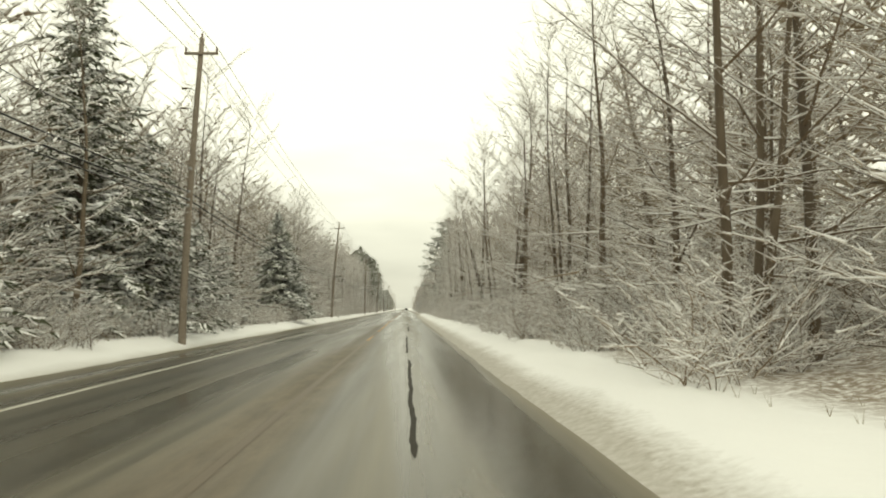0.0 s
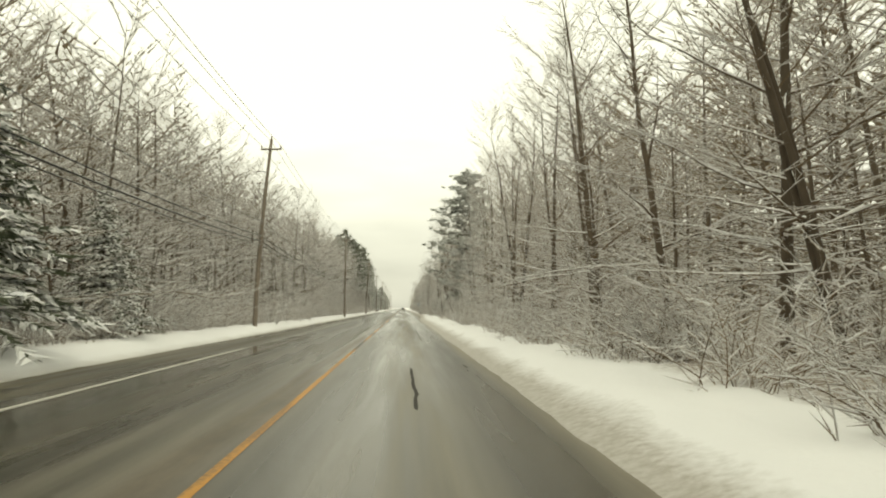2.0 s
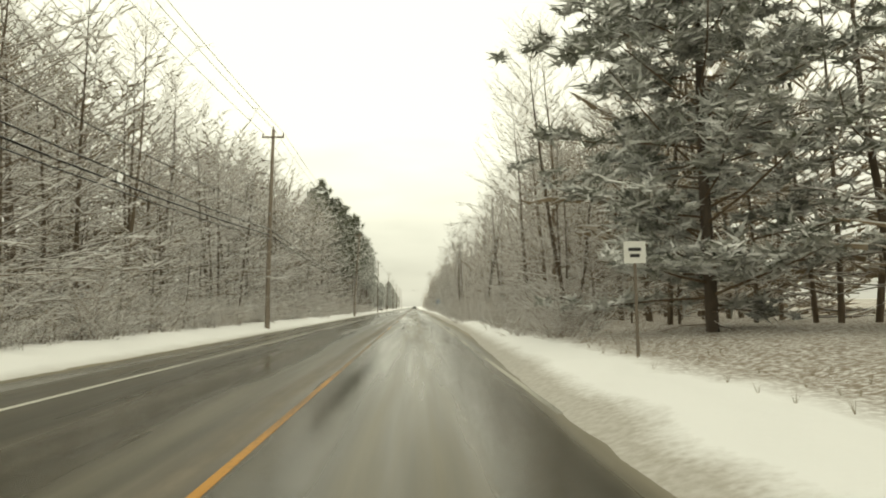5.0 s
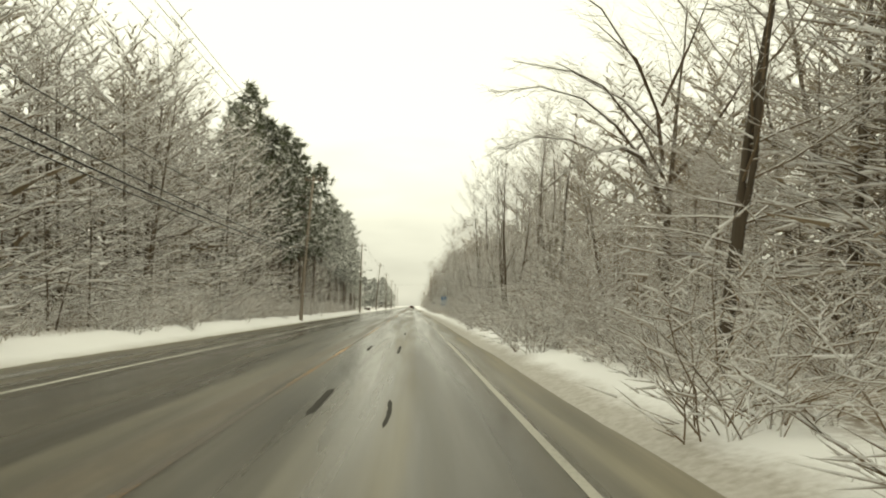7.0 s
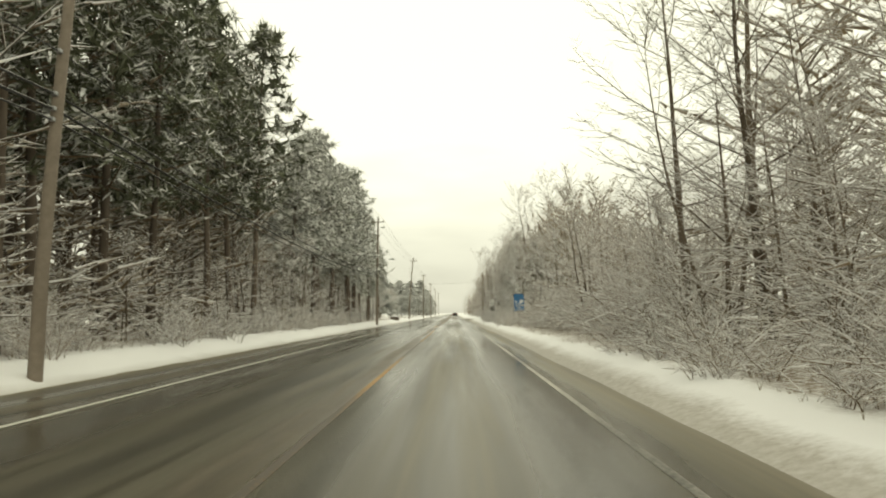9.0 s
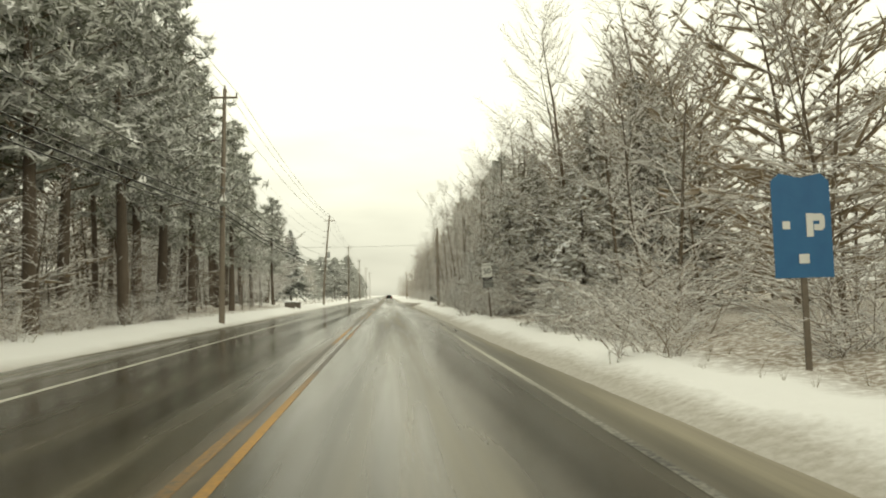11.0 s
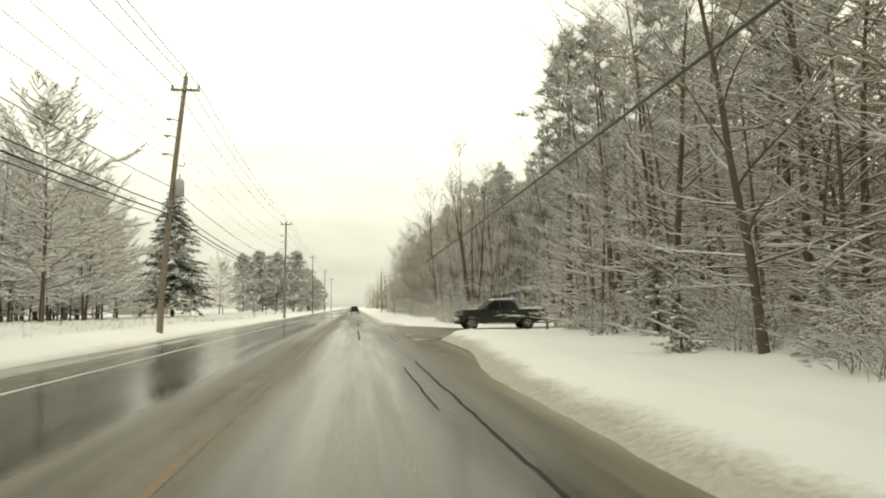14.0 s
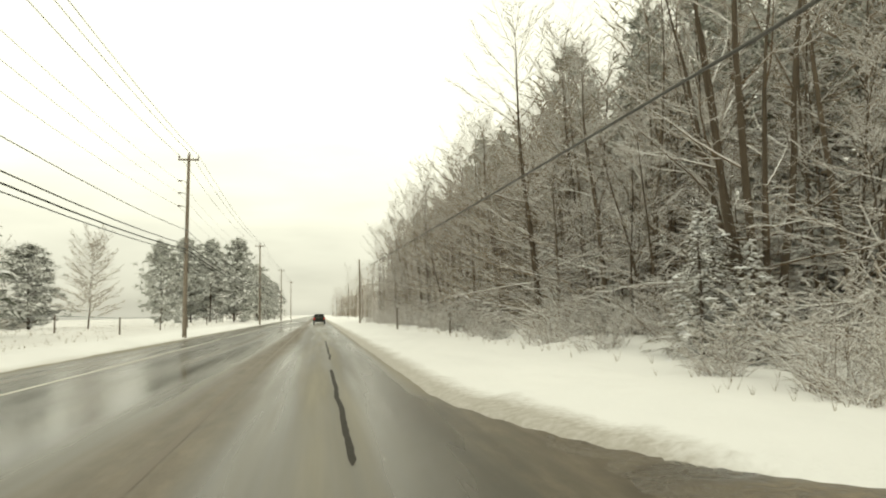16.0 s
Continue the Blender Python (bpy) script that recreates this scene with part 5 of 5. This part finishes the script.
def span_line(name, label, cat, off, z, r, mat, sag, y_from=-40):
    """A line strung from pole to pole at a height, off to one side of the poles."""
    line = thing(name, label, cat, "lines of the power line")
    ends = [(y_from, -9.42 + off)] + [(p[0], pole_x(p, z) + off) for p in POLES]
    for (a, xa), (b, xb) in zip(ends, ends[1:]):
        g = Geo(mat)
        g.tube([(xa + (xb - xa) * t / 10, a + (b - a) * t / 10, z - sag * 4 * (t / 10) * (1 - t / 10)) for t in range(11)], [r] * 11, 5)
        part("span", g, line, smooth=True)


for x, z in ((-0.62, 12.95), (0.7, 12.95), (0.04, 13.2)):
    span_line("power_wire", "thin aluminium power wire strung between the poles", "wire", x, z, 0.014, M_DARKWIRE, 0.9)
for z in (11.15, 10.28, 9.33):
    span_line("power_wire", "thin aluminium power wire on side brackets", "wire", -0.62, z, 0.009, M_WIRE, 0.8)
for z, r in ((7.6, 0.018), (6.6, 0.028), (6.25, 0.036), (6.0, 0.024)):
    span_line("telephone_cable", "thick black telephone cable strung between the poles", "cable", 0.0, z, r, M_CABLE, 0.75)


# ---- pole, guy and cable on our side ----
def side_pole():
    x, y = 4.52, 334.0
    p = thing("utility_pole", "short dark wooden pole standing at the wood's edge", "utility pole")
    p.location = (x, y, gz(x, y))
    g = Geo(M_POLE)
    g.tube([(0, 0, -0.5), (0.03, 0, 4), (0.06, 0, 7.6)], [0.15, 0.13, 0.105], 12)
    part("shaft", g, p, smooth=True)
    g = Geo(M_STEEL)
    g.box(-0.2, -0.1, -0.06, 0.06, 4.2, 4.4, 0, 0.01)
    part("cable_clamp", g, p)
    g = Geo(M_STEEL)
    g.tube([(0.05, -0.1, 4.5), (0.08, -4.1, 0.05)], [0.009, 0.009], 5)
    part("guy_wire", g, p)
    g = Geo(M_SIGNW)
    g.tube([(0.07, -2.8, 1.50), (0.08, -4.1, 0.05)], [0.028, 0.028], 8)
    part("guy_guard", g, p, "pale plastic guard on the guy wire")


side_pole()
g = Geo(M_LASHED)
cable = [(4.40 + 0.004 * (y - 334), y, 4.75 - 0.45 * math.sin(math.pi * min(1, (y - 334) / 62) * 0.5) + (0.0 if y < 385 else 0.028 * (y - 385))) for y in range(334, 471, 4)]
g.tube(cable, [0.026] * len(cable), 6)
tagged(part("service_cable", g, smooth=True), "thick lashed cable hanging along the wood's edge", "cable")
g = Geo(M_CABLE)
g.tube([(4.40, 334.2, 4.76), (4.41, 335.0, 4.72), (4.42, 336.2, 4.68)], [0.05, 0.085, 0.05], 8)
tagged(part("cable_closure", g, smooth=True), "black splice closure hung on the cable", "cable box")
g = Geo(M_WIRE)
PX = -9.4
cross = [(PX + (4.55 - PX) * t / 16, 334.0, 6.28 - 0.06 * t / 16 - 0.05 * 4 * (t / 16) * (1 - t / 16)) for t in range(17)]
g.tube(cross, [0.014] * 17, 5)
tagged(part("crossing_wire", g, smooth=True), "single wire crossing above the road between two poles", "wire")
g = Geo(M_POLE)
g.tube([(4.95, 470, -0.2), (4.95, 470, 8.2)], [0.14, 0.1], 10)
p = thing("utility_pole", "short dark wooden pole among roadside trees", "utility pole")
part("shaft", g, p, smooth=True)


# ---- signs ----
def post(parent, h, w=0.06, mat=None, d=0.04):
    g = Geo(mat or M_STEEL)
    g.box(-w / 2, w / 2, 0.0, d, -0.4, h, 0, 0.008)
    return part("post", g, parent)


def panel(name, parent, w, h, z, mat, label="", y=-0.012):
    g = Geo(mat)
    g.box(-w / 2, w / 2, y, y + 0.010, z - h / 2, z + h / 2, 0, 0.002)
    return part(name, g, parent, label)


UP = Matrix.Rotation(radians(90), 4, "X")
s = thing("speed_sign", "white speed limit sign with black tabs by the trees", "road sign")
s.matrix_basis = pose(4.17, 295.4, gz(4.03, 295.4), 0, -3.5, 4)
ZS = 2.40 - gz(4.03, 295.4)
post(s, ZS + 0.36, 0.07, M_GREYWOOD)
pn = panel("panel", s, 0.44, 0.62, ZS, M_SIGNW, "white sheet with black lettering")
text_part("lettering", "MAXIMUM", 0.088, M_BLACK, pn, Matrix.Translation((0, -0.016, ZS + 0.22)) @ UP)
text_part("numerals", "50", 0.36, M_BLACK, pn, Matrix.Translation((0, -0.016, ZS - 0.05)) @ UP)
pn = panel("tab", s, 0.44, 0.105, ZS - 0.37, M_BLACK, "black tab with white lettering")
text_part("lettering", "km/h", 0.11, M_SIGNW, pn, Matrix.Translation((0, -0.016, ZS - 0.37)) @ UP)
pn = panel("tab", s, 0.44, 0.34, ZS - 0.605, M_BLACK, "black tab with white lettering")
text_part("lettering", "BEGINS", 0.115, M_SIGNW, pn, Matrix.Translation((0, -0.016, ZS - 0.52)) @ UP)
text_part("lettering", "DÉBUT", 0.115, M_SIGNW, pn, Matrix.Translation((0, -0.016, ZS - 0.69)) @ UP)
g = Geo(M_SIGNW)
g.box(-0.21, 0.21, -0.016, -0.011, ZS - 0.61, ZS - 0.60)
part("divider", g, pn)

s = thing("information_sign", "blue information sign with white marks on a thin post", "road sign")
s.matrix_basis = pose(4.92, 272.15, gz(4.92, 272.15), 0, 0, 2)
z0 = 2.1 - gz(4.92, 272.15)
post(s, z0 + 0.5, 0.07, M_GREYWOOD)
pn = panel("panel", s, 0.80, 1.25, z0, M_SIGNB, "blue sheet with white marks")
for x, z, w, h in ((0.10, 0.05, 0.09, 0.30), (0.2, 0.15, 0.16, 0.09), (0.22, 0.02, 0.12, 0.08), (0.27, 0.09, 0.07, 0.16), (-0.22, 0.05, 0.10, 0.10), (0.0, -0.38, 0.14, 0.12)):
    g = Geo(M_SIGNW)
    g.box(x - w / 2, x + w / 2, -0.02, -0.013, z0 + z - h / 2, z0 + z + h / 2)
    part("mark", g, pn)
g = Geo(M_SIGNB)
g.prism([(-0.40, z0 + 0.62), (-0.28, z0 + 0.72), (0.0, z0 + 0.66), (0.28, z0 + 0.72), (0.40, z0 + 0.62)], -0.012, -0.002)
part("top_edge", g, s)

s = thing("roadside_sign", "small white square sign with dark marks on a thin post", "road sign")
s.matrix_basis = pose(4.53, 133.5, gz(4.53, 133.5), 0, 0, -2)
z0 = 2.46 - gz(4.53, 133.5)
post(s, z0 + 0.22, 0.06, M_GREYWOOD)
pn = panel("panel", s, 0.46, 0.46, z0, M_SIGNW, "white sheet with dark marks")
for x, z, w, h in ((0.0, 0.06, 0.26, 0.07), (0.0, -0.07, 0.20, 0.07)):
    g = Geo(M_BLACK)
    g.box(x - w / 2, x + w / 2, -0.02, -0.013, z0 + z - h / 2, z0 + z + h / 2)
    part("mark", g, pn)

s = thing("parking_sign", "small blue parking sign with a white letter", "road sign")
s.matrix_basis = pose(12.12, 389.0, gz(12.12, 389.0), 0, 0, -8)
z0 = 1.98 - gz(12.12, 389.0)
post(s, z0 + 0.3)
pn = panel("panel", s, 0.46, 0.68, z0, M_SIGNP, "blue sheet with a white letter")
text_part("lettering", "P", 0.5, M_SIGNW, pn, Matrix.Translation((0, -0.016, z0)) @ UP)

for x, y, h in ((4.99, 427.1, 1.5), (6.26, 414.5, 1.2)):
    s = thing("marker_post", "thin dark marker post in the roadside snow", "post", "marker posts")
    s.location = (x, y, gz(x, y))
    g = Geo(M_GREYWOOD)
    g.box(-0.05, 0.05, -0.04, 0.04, -0.3, h, 0, 0.01)
    part("stake", g, s)
    g = Geo(M_SNOWCAP)
    g.pad((0, 0, h), 0.07, 0.06, 0.05)
    part("snow_cap", g, s, "lump of fresh snow", True)


# ---- storage boxes across the road ----
for x, y, w, r in ((-10.4, 338.2, 0.98, 8), (-10.3, 342.1, 0.90, -6)):
    b = thing("storage_box", "brown-grey roadside storage box capped with snow", "box", "storage boxes")
    b.matrix_basis = pose(x, y, gz(x, y), 0, 0, r)
    g = Geo(M_BIN)
    g.box(-w / 2, w / 2, -0.45, 0.45, -0.4, 0.46, 0, 0.02)
    part("body", g, b)
    for k in range(5):
        g = Geo(M_BIN)
        g.box(-w / 2 + w * k / 5 + 0.01, -w / 2 + w * (k + 1) / 5 - 0.01, -0.475, -0.453, -0.1, 0.43, 0, 0.006)
        part("board", g, b)
    g = Geo(M_ROOF)
    g.box(-w / 2 - 0.06, w / 2 + 0.06, -0.52, 0.5, 0.462, 0.50, 0, 0.01)
    part("lid", g, b)
    g = Geo(M_SNOWCAP)
    g.pad((0, 0, 0.50), w * 0.52, 0.50, 0.18, 0, 12)
    part("snow_cap", g, b, "thick cap of fresh snow", True)


# ---- rail fences ----
def rail_fence(pts, label, h=1.05):
    f = thing("rail_fence", label, "fence", "fences by the drive")
    for (x, y) in pts:
        g = Geo(M_GREYWOOD)
        z = gz(x, y)
        g.box(x - 0.06, x + 0.06, y - 0.06, y + 0.06, z - 0.4, z + h, 0, 0.015)
        q = part("post", g, f)
        g = Geo(M_SNOWCAP)
        g.pad((x, y, z + h), 0.075, 0.075, 0.05)
        part("snow_cap", g, q, "lump of fresh snow", True)
    for (a, b) in zip(pts, pts[1:]):
        for k, hh in enumerate((0.42, 0.86)):
            za, zb = gz(*a) + hh, gz(*b) + hh
            g = Geo(M_GREYWOOD)
            g.tube([(a[0], a[1] - 0.1, za), ((a[0] + b[0]) / 2, (a[1] + b[1]) / 2 - 0.1, (za + zb) / 2 - 0.02), (b[0], b[1] - 0.1, zb)], [0.038, 0.046, 0.038], 6)
            q = part("rail", g, f)
            g = Geo(M_SNOWCAP)
            g.tube([(a[0], a[1] - 0.1, za + 0.036), ((a[0] + b[0]) / 2, (a[1] + b[1]) / 2 - 0.1, (za + zb) / 2 + 0.026), (b[0], b[1] - 0.1, zb + 0.036)], [0.018, 0.024, 0.018], 5)
            part("snow_cap", g, q, "line of fresh snow")


rail_fence([(11.5, 374.3), (9.8, 370.1), (11.6, 366.6), (13.6, 363.0)], "weathered split-rail fence topped with snow round the mound")
rail_fence([(12.0, 375.2), (15.2, 376.3), (18.4, 377.4), (21.6, 378.5)], "weathered split-rail fence topped with snow beside the drive")
rail_fence([(11.4, 383.2), (14.0, 383.5), (16.8, 383.9), (19.6, 384.3), (22.4, 384.7)], "weathered split-rail fence behind the drive")


# ---- field fence, shed and far things across the road ----
f = thing("wire_fence", "low wire fence with a pale top rail round a snowy field", "fence")
fx = [(-30, 428.5), (-25.5, 429.0), (-21, 429.4), (-17, 429.7), (-13.1, 430), (-13.0, 442), (-12.9, 454), (-13.4, 470), (-14.4, 486), (-15.3, 500)]
for x, y in fx:
    g = Geo(M_GREYWOOD)
    z = gz(x, y)
    g.tube([(x, y, z - 0.3), (x, y, z + 1.15)], [0.06, 0.05], 7)
    part("post", g, f)
for a, b in zip(fx, fx[1:]):
    za, zb = gz(*a), gz(*b)
    g = Geo(M_STEEL)
    g.tube([(*a, za + 1.1), (*b, zb + 1.1)], [0.03, 0.03], 6)
    part("top_rail", g, f)
    g = Geo(M_STEEL)
    for k in range(5):
        g.tube([(*a, za + 0.2 + 0.2 * k), (*b, zb + 0.2 + 0.2 * k)], [0.004, 0.004], 3)
    n = 24
    for k in range(n):
        t = k / n
        x, y, z = a[0] + (b[0] - a[0]) * t, a[1] + (b[1] - a[1]) * t, za + (zb - za) * t
        g.tube([(x, y, z + 0.1), (x, y, z + 1.1)], [0.003, 0.003], 3)
    part("mesh_wires", g, f)

h = thing("shed", "low grey shed with a dark snow-dusted roof beyond the field", "shed")
h.matrix_basis = pose(-38, 470, gz(-38, 470), 0, 0, 6)
g = Geo(M_SIDING)
g.box(-4, 4, -2.5, 2.5, -0.2, 2.3)
wall = part("wall", g, h)
g = Geo(M_ROOF)
g.prism([(-4.4, 2.25), (-4.4, 2.35), (0, 3.3), (4.4, 2.35), (4.4, 2.25), (0, 3.18)], -2.9, 2.9)
part("roof", g, h)
for x in (-2.2, 1.8):
    g = Geo(M_GLASS)
    g.box(x - 0.5, x + 0.5, -2.53, -2.49, 0.9, 1.8)
    part("window", g, wall)


# ---- vehicles ----
def arch(cx, r, z0, n=9):
    return [(cx + r * math.cos(math.pi - math.pi * i / n), z0 + r * math.sin(math.pi * i / n)) for i in range(n + 1)]


def add_wheel(parent, x, y, r, w, side):
    g = Geo(M_TYRE)
    g.wheel((x, y, r), r, w, 0, 26)
    t = part("wheel", g, parent, smooth=False)
    g = Geo(M_CHROME)
    g.wheel((x, y + side * w * 0.46, r), r * 0.66, 0.05, 0, 22)
    rim = part("rim", g, t, "bright alloy rim")
    g = Geo(M_PLASTIC)
    y0, y1 = sorted((y + side * (w * 0.46 + 0.016), y + side * (w * 0.46 + 0.030)))
    for k in range(6):
        a = k * math.pi / 3 + 0.2
        wedge = [(x + math.cos(a + da) * r * q, r + math.sin(a + da) * r * q) for q, da in ((0.20, -0.22), (0.55, -0.36), (0.58, 0.0), (0.55, 0.36), (0.20, 0.22))]
        g.prism(wedge, y0, y1)
    g.wheel((x, y + side * (w * 0.46 + 0.028), r), r * 0.09, 0.014, 0, 10)
    part("rim_openings", g, t)


def pickup():
    t = thing("pickup_truck", "dark green-grey crew cab pickup with snowy roof in the drive", "pickup truck")
    t.matrix_basis = pose(9.25, 379.85, -0.165, 0, 0, 1) @ Matrix.Diagonal((1.03, 1, 1, 1))
    W = 0.98
    low = [(-2.70, 0.62), (-2.75, 0.95), (-2.71, 1.17), (-2.46, 1.27), (-1.30, 1.33), (2.72, 1.30), (2.76, 1.25), (2.78, 0.68), (2.45, 0.60)]
    low += list(reversed(arch(1.60, 0.50, 0.42))) + [(0.95, 0.42), (-1.30, 0.42)] + list(reversed(arch(-1.95, 0.50, 0.42))) + [(-2.52, 0.55)]
    g = Geo(M_PAINT)
    g.prism(low, -W, W, 0, lambda z: 1.0 if z < 0.95 else 1.0 - (z - 0.95) * 0.12)
    part("body", g, t, bevel=0.03)
    g = Geo(M_PAINT)
    g.prism([(-1.42, 1.22), (-0.62, 1.82), (-0.45, 1.90), (0.72, 1.92), (0.86, 1.86), (1.06, 1.22)], -W + 0.03, W - 0.03, 0, lambda z: 1.0 - max(0, z - 1.22) * 0.26)
    cab = part("cab", g, t, bevel=0.035)
    for sd in (-1, 1):
        k = lambda z: sd * (W - 0.03) * (1 - (z - 1.22) * 0.26) + sd * 0.012
        for nm, poly in (("front_door_window", [(-1.18, 1.30), (-0.60, 1.74), (-0.50, 1.78), (-0.20, 1.79), (-0.20, 1.30)]), ("rear_door_window", [(-0.10, 1.30), (-0.10, 1.79), (0.62, 1.80), (0.74, 1.74), (0.86, 1.30)])):
            g = Geo(M_GLASS)
            n = len(poly)
            g.v = [Vector((x, k(z), z)) for x, z in poly] + [Vector((x, k(z) - sd * 0.03, z)) for x, z in poly]
            g.f = [tuple(range(n)), tuple(reversed(range(n, 2 * n)))] + [(i, (i + 1) % n, n + (i + 1) % n, n + i) for i in range(n)]
            g.m = [0] * len(g.f)
            part(nm, g, cab, "dark tinted side window")
        g = Geo(M_PLASTIC)
        g.box(-1.12, -0.95, min(sd * 1.0, sd * 1.2), max(sd * 1.0, sd * 1.2), 1.28, 1.48, 0, 0.03)
        part("wing_mirror", g, t)
        for x in (-0.32, 0.70):
            g = Geo(M_CHROME)
            g.box(x - 0.1, x + 0.1, min(sd * (W - 0.005), sd * (W + 0.03)), max(sd * (W - 0.005), sd * (W + 0.03)), 1.10, 1.14, 0, 0.008)
            part("door_handle", g, t, "chrome door handle")
        for x in (-1.22, -0.15, 0.92):
            g = Geo(M_PLASTIC)
            g.box(x - 0.006, x + 0.006, min(sd * (W - 0.03), sd * (W + 0.004)), max(sd * (W - 0.03), sd * (W + 0.004)), 0.55, 1.18)
            part("door_gap", g, t)
        g = Geo(M_PLASTIC)
        g.box(-1.25, 0.95, min(sd * 0.9, sd * 1.03), max(sd * 0.9, sd * 1.03), 0.36, 0.41, 0, 0.02)
        part("side_step", g, t)
        g = Geo(M_SNOWCAP)
        g.box(-1.05, 0.70, min(sd * 0.985, sd * 1.035), max(sd * 0.985, sd * 1.035), 0.408, 0.432, 0, 0.008)
        part("step_snow", g, t, "line of fresh snow along the step")
        g = Geo(M_PAINT)
        g.prism([(-2.55, 1.00), (-2.50, 1.03), (2.60, 1.05), (2.66, 1.02), (2.60, 0.99)], min(sd * (W - 0.02), sd * (W + 0.012)), max(sd * (W - 0.02), sd * (W + 0.012)))
        part("side_crease", g, t)
        g = Geo(M_PLASTIC)
        g.box(-2.86, -2.80, min(sd * 0.62, sd * 0.80), max(sd * 0.62, sd * 0.80), 0.60, 0.70, 0, 0.02)
        part("fog_lamp", g, t)
        for cx in (-1.95, 1.60):
            g = Geo(M_PLASTIC)
            ring = arch(cx, 0.53, 0.42, 12)
            inner = arch(cx, 0.46, 0.42, 12)
            poly = ring + list(reversed(inner))
            y0, y1 = sorted((sd * (W - 0.04), sd * (W + 0.03)))
            g.prism(poly, y0, y1)
            part("wheel_arch", g, t)
            add_wheel(t, cx, sd * 0.85, 0.395, 0.28, sd)
        g = Geo(M_LENS)
        y0, y1 = sorted((sd * 0.62, sd * 0.975))
        g.box(-2.768, -2.50, y0, y1, 0.90, 1.15, 0, 0.04)
        part("headlight", g, t, "clear headlight")
        g = Geo(M_TAIL)
        y0, y1 = sorted((sd * 0.80, sd * 0.955))
        g.box(2.66, 2.795, y0, y1, 0.88, 1.22, 0, 0.02)
        part("tail_light", g, t, "lit red tail light")
    g = Geo(M_GLASS)
    g.v = [Vector(c) for c in ((-1.36, -0.80, 1.28), (-1.36, 0.80, 1.28), (-0.68, 0.72, 1.80), (-0.68, -0.72, 1.80), (-1.30, -0.80, 1.26), (-1.30, 0.80, 1.26), (-0.62, 0.72, 1.78), (-0.62, -0.72, 1.78))]
    g.f, g.m = [(0, 3, 2, 1), (4, 5, 6, 7), (0, 1, 5, 4), (1, 2, 6, 5), (2, 3, 7, 6), (3, 0, 4, 7)], [0] * 6
    part("windscreen", g, cab, "dark windscreen")
    g = Geo(M_GLASS)
    g.box(0.985, 1.03, -0.6, 0.6, 1.32, 1.72)
    part("rear_window", g, cab)
    g = Geo(M_CHROME)
    g.box(-2.83, -2.62, -0.96, 0.96, 0.56, 0.78, 0, 0.05)
    part("front_bumper", g, t, "chrome front bumper")
    g = Geo(M_PLASTIC)
    g.box(-2.78, -2.68, -0.60, 0.60, 0.80, 1.18, 0, 0.02)
    gr = part("grille", g, t)
    for z in (0.90, 1.06):
        g = Geo(M_CHROME)
        g.box(-2.80, -2.77, -0.60, 0.60, z - 0.035, z + 0.035, 0, 0.01)
        part("grille_bar", g, gr)
    g = Geo(M_PLASTIC)
    g.box(-2.78, -2.50, -0.90, 0.90, 0.36, 0.57, 0, 0.04)
    part("valance", g, t, "black lower valance")
    g = Geo(M_SNOWCAP)
    g.prism([(-2.82, 0.775), (-2.80, 0.80), (-2.72, 0.80), (-2.70, 0.775)], -0.85, 0.55)
    part("bumper_snow", g, t, "crust of snow on the bumper")
    g = Geo(M_CHROME)
    g.box(2.72, 2.90, -0.92, 0.92, 0.56, 0.74, 0, 0.04)
    part("rear_bumper", g, t, "chrome rear bumper")
    g = Geo(M_SNOWCAP)
    g.prism([(-0.55, 1.89), (-0.44, 1.975), (0.66, 1.995), (0.82, 1.89)], -0.76, 0.76)
    part("roof_snow", g, t, "layer of fresh snow on the roof", bevel=0.02)
    g = Geo(M_SNOWCAP)
    g.prism([(1.10, 1.27), (1.12, 1.36), (2.58, 1.39), (2.70, 1.29)], -0.88, 0.88)
    part("bed_snow", g, t, "layer of fresh snow over the bed", bevel=0.03)
    g = Geo(M_SNOWCAP)
    g.prism([(-1.9, 1.30), (-1.85, 1.325), (-1.5, 1.345), (-1.45, 1.32)], -0.6, 0.1)
    part("bonnet_snow", g, t, "thin patch of snow on the bonnet")


def far_car():
    c = thing("car", "dark red hatchback seen from behind far down the lane", "car")
    c.matrix_basis = pose(-0.05, 489, 0, 0, 0, 90)
    g = Geo(M_PAINT)
    low = [(-2.1, 0.45), (-2.15, 0.95), (-1.9, 1.02), (1.0, 0.98), (2.1, 0.82), (2.15, 0.45), (1.75, 0.35)] + list(reversed(arch(1.35, 0.36, 0.35, 6))) + list(reversed(arch(-1.35, 0.36, 0.35, 6))) + [(-1.75, 0.35)]
    g.prism(low, -0.88, 0.88)
    part("body", g, c, bevel=0.04)
    g = Geo(M_GLASS)
    g.prism([(-1.95, 0.99), (-1.6, 1.46), (0.2, 1.5), (1.1, 0.97)], -0.8, 0.8, 0, lambda z: 1 - (z - 0.97) * 0.3)
    part("cab", g, c, bevel=0.03)
    g = Geo(M_PAINT)
    g.box(-1.62, 0.15, -0.64, 0.64, 1.47, 1.53, 0, 0.02)
    part("roof", g, c)
    for sd in (-1, 1):
        g = Geo(M_TAIL)
        y0, y1 = sorted((sd * 0.6, sd * 0.86))
        g.box(-2.17, -2.05, y0, y1, 0.72, 0.94, 0, 0.02)
        part("tail_light", g, c, "lit red tail light")
        for x in (-1.35, 1.35):
            add_wheel(c, x, sd * 0.78, 0.32, 0.2, sd)
    g = Geo(M_PLASTIC)
    g.box(-2.22, -2.05, -0.84, 0.84, 0.40, 0.60, 0, 0.03)
    part("rear_bumper", g, c)


pickup()
far_car()
